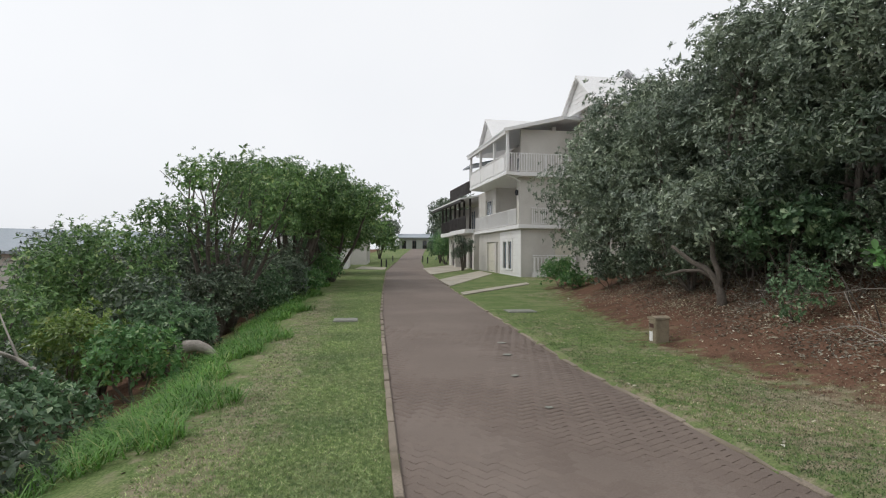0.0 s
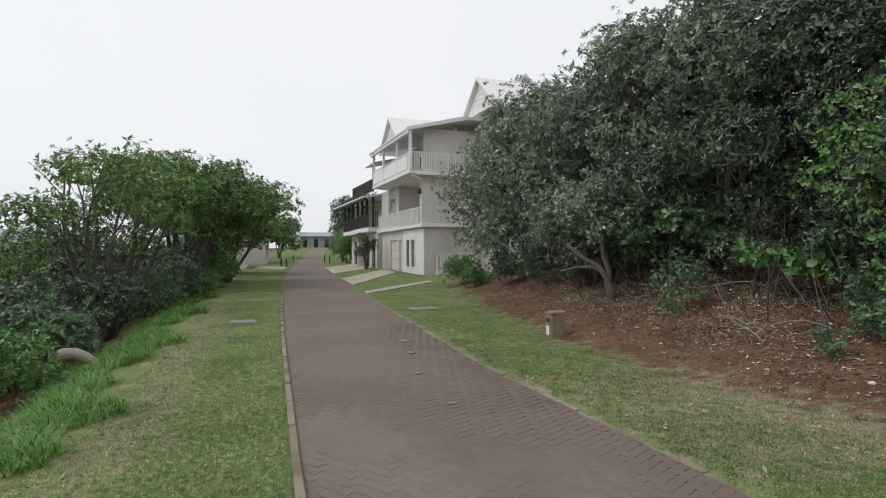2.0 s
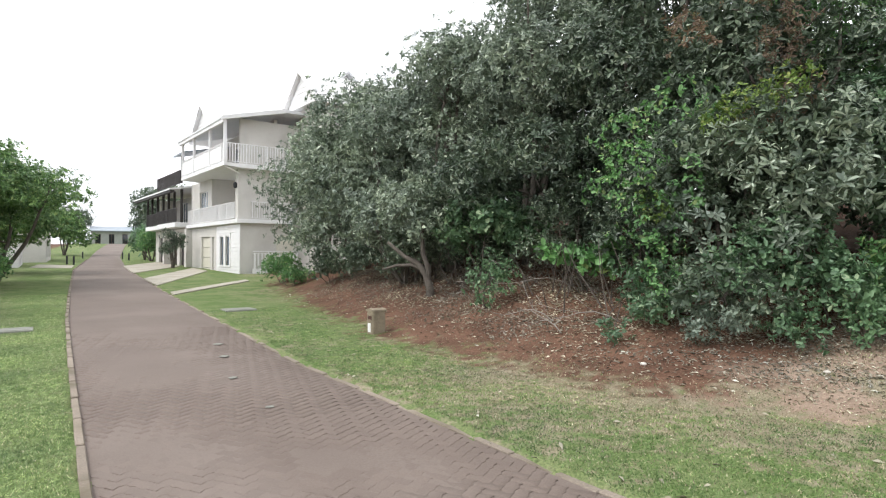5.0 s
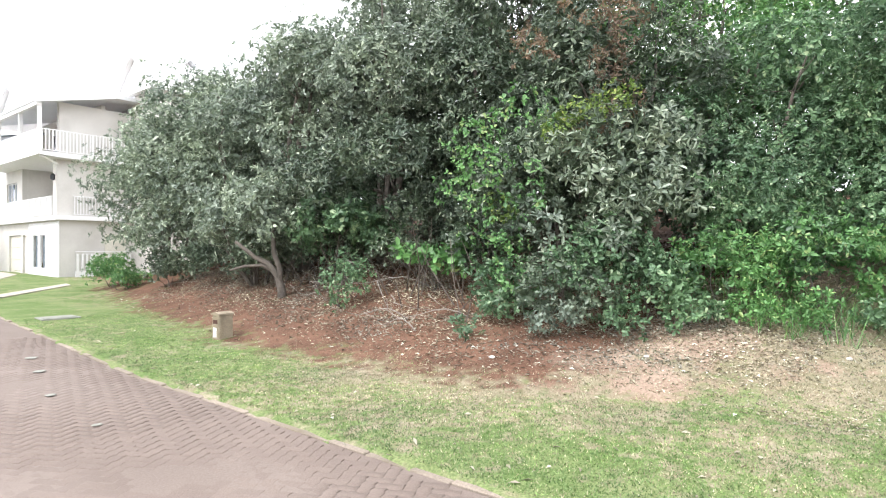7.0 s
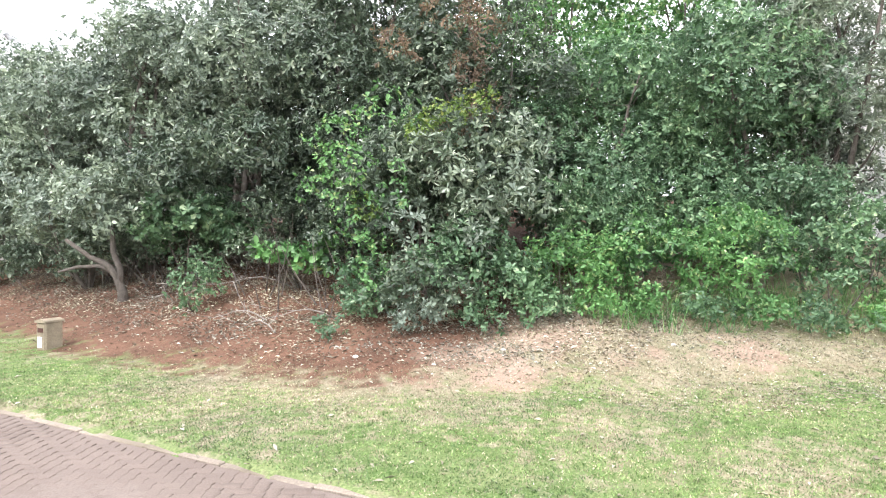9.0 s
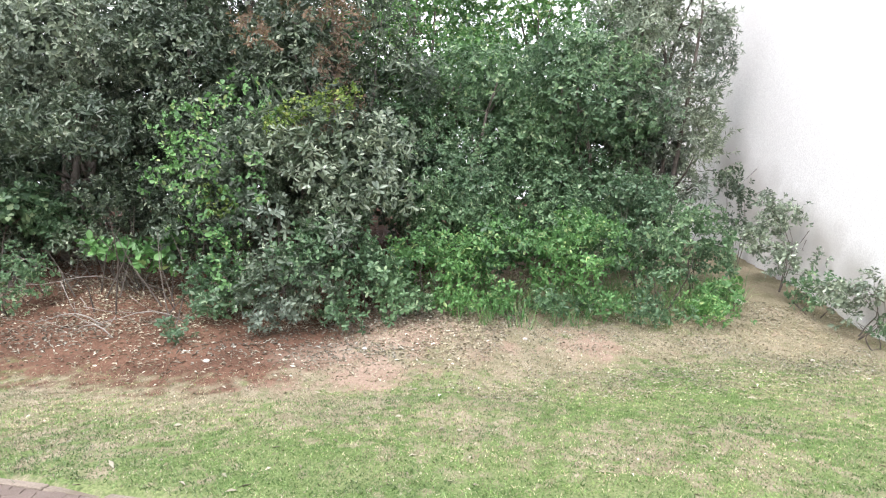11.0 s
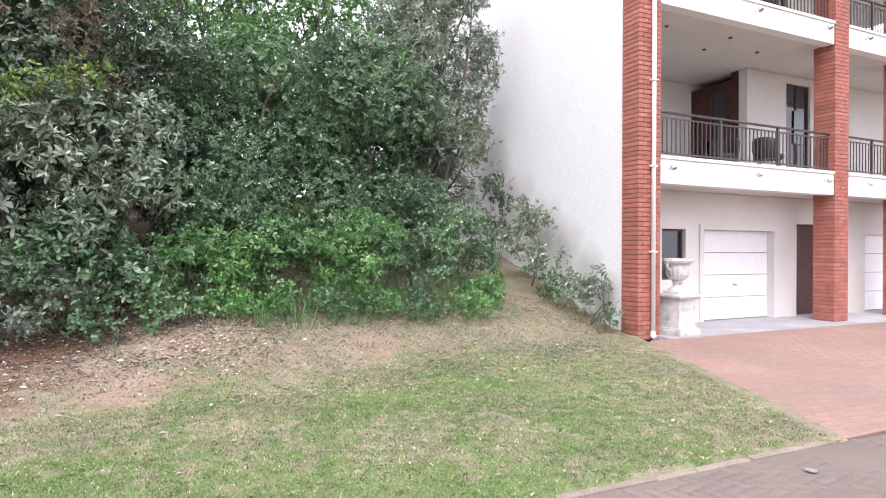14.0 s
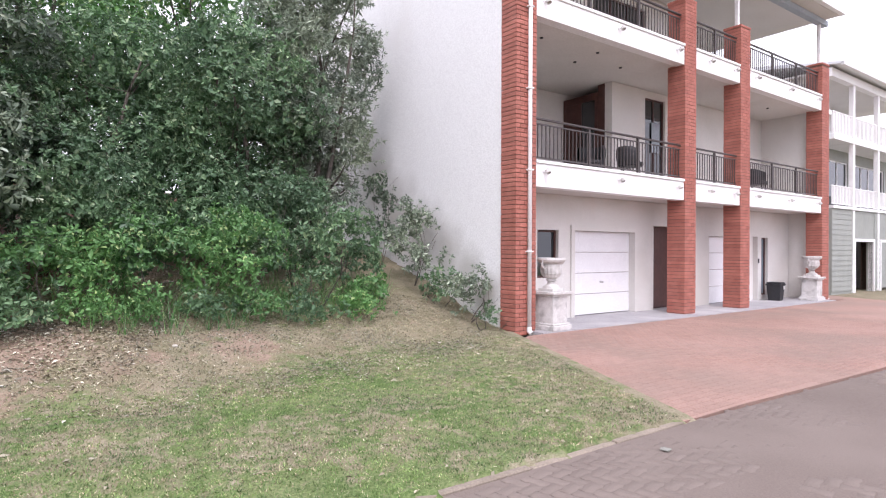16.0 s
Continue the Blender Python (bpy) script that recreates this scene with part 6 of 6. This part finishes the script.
# ---- grass, litter ----
def blades(name, xy, hgt, wid, mat, label, category, bend=0.4, per=3):
    n = len(xy)
    base = np.repeat(np.c_[xy, land(xy[:, 0], xy[:, 1])[0]], per, 0)
    k = len(base)
    base[:, :2] += rng.normal(size=(k, 2)) * 0.02
    a = rng.uniform(0, 6.283, k)
    side = np.c_[np.cos(a), np.sin(a), np.zeros(k)]
    fwd = np.c_[-np.sin(a), np.cos(a), np.zeros(k)]
    h = (hgt * rng.uniform(0.5, 1.3, k))[:, None]
    lean = bend * rng.uniform(0.3, 1.3, (k, 1))
    up = np.array([[0, 0, 1.0]])
    mid = base + up * h * 0.6 + fwd * h * lean * 0.4
    tip = base + up * h * (1 - 0.25 * lean) + fwd * h * lean
    v = np.stack([base - side * wid, base + side * wid, mid + side * wid * 0.7, tip, mid - side * wid * 0.7], 1).reshape(-1, 3)
    i = np.arange(k) * 5
    f = np.concatenate([np.c_[i, i + 1, i + 2], np.c_[i, i + 2, i + 4], np.c_[i + 4, i + 2, i + 3]])
    return tagged(new(name, raw_mesh(name, v, f, mat)), label, category, kind="stuff")


def lawn(name, xy, hgt, wid, label, per=3, mat=None):
    """Short mown blades, one triangle each."""
    base = np.repeat(np.c_[xy, land(xy[:, 0], xy[:, 1])[0] - 0.002], per, 0)
    k = len(base)
    base[:, :2] += rng.normal(size=(k, 2)) * 0.025
    a = rng.uniform(0, 6.283, k)
    side = np.c_[np.cos(a), np.sin(a), np.zeros(k)] * wid
    tip = base + np.c_[rng.normal(size=(k, 2)) * hgt * 0.7, hgt * rng.uniform(0.5, 1.3, k)]
    v = np.stack([base - side, base + side, tip], 1).reshape(-1, 3)
    i = np.arange(k) * 3
    return tagged(new(name, raw_mesh(name, v, np.c_[i, i + 1, i + 2], mat or L_BLADE)), label, "grass", kind="stuff")


def scatter(n, x0, x1, y0, y1, keep):
    xy = np.c_[rng.uniform(x0, x1, n), rng.uniform(y0, y1, n)]
    return xy[keep(xy[:, 0], xy[:, 1])]


def right_of_lane(x, y):
    z, soil, dry, sand = land(x, y)
    chance = np.clip(1.25 - 1.3 * soil - 0.95 * dry, 0.06, 1)
    near = np.clip(1.3 - np.hypot(x, y) / 15, 0.12, 1)
    return (x > curve_at(ROAD_R, y) + 0.12) & (soil < 0.75) & (rng.random(len(x)) < chance * near) & ~((y < -3.3) & (x > 5))


def left_of_lane(x, y):
    near = np.clip(1.3 - np.hypot(x, y) / 15, 0.1, 1)
    left = curve_at(VERGE_L, y) - x
    return (x < curve_at(ROAD_L, y) - 0.12) & (left < 0.2) & (rng.random(len(x)) < near * np.interp(left, [-0.7, 0.0], [1, 0.5]))


lawn("lawn_grass", scatter(230000, 1, 12, -3.2, 16, right_of_lane), 0.02, 0.005, "short mown lawn grass on the right verge")
lawn("lawn_grass", scatter(210000, -5, 0, 2.5, 22, left_of_lane), 0.02, 0.005, "short mown lawn grass on the left verge", mat=L_BLADE_PALE)
def thatch(x, y):
    z, soil, dry, sand = land(x, y)
    return (x > curve_at(ROAD_R, y) + 0.12) & (rng.random(len(x)) < np.clip(dry * 1.1 - 0.1, 0, 0.8) * np.clip(1.5 - 1.4 * soil, 0.05, 1)) & ~((y < -3.3) & (x > 5))


lawn("dry_grass", scatter(130000, 2, 12.5, -3.2, 9, thatch), 0.016, 0.006, "dry straw-coloured thatch in the lawn", mat=L_THATCH)
blades("tall_grass", scatter(30000, -7, -1.8, 2.5, 34, lambda x, y: np.abs(curve_at(VERGE_L, y) - x - 1.0) < 0.75 * (0.7 + 0.4 * np.sin(y * 1.3) + 0.3 * np.sin(y * 4.1))), 0.21, 0.006, L_TALL,
       "long green grass along the edge of the slope", "grass", 1.7, 4)
blades("tall_grass", scatter(1500, 8.6, 12.5, -1.0, 5.2, lambda x, y: (x - curve_at(TOE, y) > 2.4) & (x - curve_at(TOE, y) < 4.6) & (rng.random(len(x)) < 1.4 * patches(x, y, 0.8) - 0.4)), 0.6, 0.005, L_BRIGHT,
       "tall fresh grass and ferns among the shrubs", "grass", 1.5, 5)


def litter(name, xy, size, label, mat=None):
    n = len(xy)
    base = np.c_[xy, land(xy[:, 0], xy[:, 1])[0] + 0.008]
    dirs = unit(np.c_[rng.normal(size=(n, 2)), 0.25 * rng.normal(size=n)])
    nrm = unit(np.c_[0.45 * rng.normal(size=(n, 2)), np.ones(n)])
    side = unit(np.cross(dirs, nrm))
    L = size * rng.uniform(0.5, 1.4, (n, 1))
    v = np.stack([base, base + dirs * L * 0.5 + side * L * 0.2 + nrm * 0.012, base + dirs * L, base + dirs * L * 0.5 - side * L * 0.2 + nrm * 0.012], 1).reshape(-1, 3)
    i = np.arange(n) * 4
    return tagged(new(name, raw_mesh(name, v, np.concatenate([np.c_[i, i + 1, i + 2], np.c_[i, i + 2, i + 3]]), mat or L_LITTER)), label, "leaf litter", kind="stuff")


def on_bank(x, y):
    s = x - curve_at(TOE, y)
    patch = 0.5 + 0.5 * np.sin(x * 2.3 + 1.1 * np.sin(y * 1.7)) * np.sin(y * 1.9 + 0.8 * x)
    return (s > 0.1) & (rng.random(len(x)) < np.clip(0.04 + 0.42 * (s - 0.7), 0.03, 0.95) * (0.3 + 0.9 * patch))


litter("leaf_litter", scatter(120000, 3, 11, 2.5, 19, on_bank), 0.06, "dry brown and pale fallen leaves on the red soil")
litter("leaf_litter", scatter(26000, 6, 12.5, -2.6, 4.8, lambda x, y: (x - curve_at(TOE, y) > -1.5) & (rng.random(len(x)) < 1.3 * patches(x, y, 0.7) - 0.25)), 0.042, "scattered dry leaves at the foot of the bank", L_CRUMB)
litter("leaf_litter", scatter(500, 2, 9, -2.6, 14, lambda x, y: (x > curve_at(ROAD_R, y)) & (x < curve_at(TOE, y))), 0.07, "single pale leaves on the lawn", L_CRUMB)
litter("leaf_litter", scatter(700, -4, -0.5, 3, 18, lambda x, y: np.abs(curve_at(VERGE_L, y) - x + 0.1) < 0.5), 0.05, "dry leaves along the edge of the verge")


# ---- kerbs and pavers ----
def kerb_line(name, table, y0, y1, side, label):
    k = thing(name, label, "kerb", None, "", "structure")
    shapes = {}
    y = y0
    while y < y1:
        y2 = min(y + 0.9, y1)
        x, x2 = float(curve_at(table, y)), float(curve_at(table, y2))
        z = float(curve_at(RISE, (y + y2) / 2))
        length = round(math.hypot(x2 - x, y2 - y) - 0.012, 2)
        if length not in shapes:
            shapes[length] = mesh_of("kerbstone", box(-length / 2, length / 2, -0.035, 0.035, -0.14, 0.018, 0.008), M_KERB)
        ob = new("kerbstone", shapes[length])
        ob.parent = k
        tilt = 0.4 * math.sin(y * 5.1)
        ob.matrix_local = pose((x + x2) / 2 + side * 0.035, (y + y2) / 2, z - (0.012 if side < 0 else 0.034) + 0.005 * math.sin(y * 3.7), tilt, 0, math.degrees(math.atan2(y2 - y, x2 - x)) + tilt)
        y = y2


kerb_line("kerb_left", ROAD_L, 1.2, 60, -1, "low pale concrete edging along the left of the lane")
kerb_line("kerb_right", ROAD_R, -3.2, 36, 1, "low concrete edging half grown over by the lawn")

PL, PW, GAP = 0.2, 0.1, 0.005


def paver_outline():
    """Top outline of one interlocking paver, with a toothed long side."""
    a, b, k = PL / 2 - GAP / 2, PW / 2 - GAP / 2, 0.012
    up = [(-a, b), (-a * 0.45, b + k), (a * 0.1, b - k * 0.4), (a * 0.55, b + k), (a, b)]
    down = [(x, y - 2 * b) for x, y in up[::-1]]
    return up + down


def pavers():
    """Herringbone pavers; the nearest stretch as single objects, the rest joined."""
    outline = np.array(paver_outline())
    m = len(outline)
    inner = outline * np.array([0.975, 0.95])
    spots = []
    turn = radians(38)
    c, s = math.cos(turn), math.sin(turn)
    for i in range(-150, 150):
        for j in range(-60, 60):
            # herringbone cell: one lengthways and one crossways paver
            for across in (0, 1):
                if not across:
                    px, py = i * PW + j * PL * 2 + PL / 2, i * PW + PW / 2
                else:
                    px, py = i * PW + j * PL * 2 + PL + PW / 2, i * PW + PL / 2 - PW
                x, y = c * px - s * py, 4 + s * px + c * py
                spots.append((x, y, turn + across * math.pi / 2))
    spots = np.array(spots)
    x, y = spots[:, 0], spots[:, 1]
    keep = (y > -9) & (y < 15.5) & (np.hypot(x, y) < 13) & (x > curve_at(ROAD_L, y) + 0.05) & (x < curve_at(ROAD_R, y) - 0.05)
    spots = spots[keep]
    x, y = spots[:, 0], spots[:, 1]
    f = (x - curve_at(ROAD_L, y)) / (curve_at(ROAD_R, y) - curve_at(ROAD_L, y))
    z = curve_at(RISE, y) - 0.03 + 0.03 * (1 - (2 * f - 1) ** 2) + np.clip(0.016 * (patches(x, y, 1.4) - 0.5) + np.interp(y, [-2, 1, 3, 6, 9], [-0.001, -0.0005, 0.003, 0.0025, -0.001]), -0.006, 0.0045) + rng.uniform(-0.0008, 0.0008, len(x))
    stretch = (y > 3.6) & (y < 6.2)
    order = np.argsort(np.where(stretch, np.abs(y - 4.6), 99))
    single = np.zeros(len(x), bool)
    single[order[:300]] = True
    single &= stretch
    shape = bmesh.new()
    top = [shape.verts.new((p[0], p[1], 0)) for p in inner]
    rim = [shape.verts.new((p[0], p[1], -0.002)) for p in outline]
    low = [shape.verts.new((p[0], p[1], -0.025)) for p in outline]
    shape.faces.new(top[::-1])
    for i in range(m):
        j = (i + 1) % m
        shape.faces.new((top[i], top[j], rim[j], rim[i]))
        shape.faces.new((rim[i], rim[j], low[j], low[i]))
    bmesh.ops.recalc_face_normals(shape, faces=shape.faces[:])
    me = mesh_of("paver", shape, M_PAVER_ONE)
    for k in np.nonzero(single)[0]:
        ob = new("paver", me)
        ob.parent = road
        ob.matrix_local = pose(x[k], y[k], z[k], 0, 0, math.degrees(spots[k, 2]))
    # the paler pavers thin out gradually up the lane
    paler = np.random.default_rng(77).uniform(0, 1, len(x)) < np.interp(y, [-0.5, 3.4], [1.0, 0.0])
    for chosen, mat in ((~single & ~paler, M_PAVER), (~single & paler, M_PAVER_PALE)):
        joined_pavers(x[chosen], y[chosen], z[chosen], spots[chosen, 2], inner, outline, mat)


def joined_pavers(xs, ys, zs, ts, inner, outline, mat):
    m = len(outline)
    ring = np.concatenate([np.c_[inner, np.zeros(m)], np.c_[outline, np.full(m, -0.002)], np.c_[outline, np.full(m, -0.025)]])
    ct, st = np.cos(ts)[:, None], np.sin(ts)[:, None]
    v = np.stack([ct * ring[:, 0] - st * ring[:, 1] + xs[:, None], st * ring[:, 0] + ct * ring[:, 1] + ys[:, None], ring[:, 2] + zs[:, None]], 2).reshape(-1, 3)
    quads = []
    for i in range(m):
        j = (i + 1) % m
        quads += [(i, i + m, j + m, j), (i + m, i + 2 * m, j + 2 * m, j + m)]
    half = m // 2
    for i in range(half - 1):
        quads.append((i, i + 1, m - 2 - i, m - 1 - i))
    quads = np.array(quads)
    f = (np.arange(len(xs))[:, None, None] * 3 * m + quads[None]).reshape(-1, 4)
    ob = new("pavers", raw_mesh("pavers", v, f, mat))
    ob.parent = road
    tagged(ob, kind="stuff")


pavers()
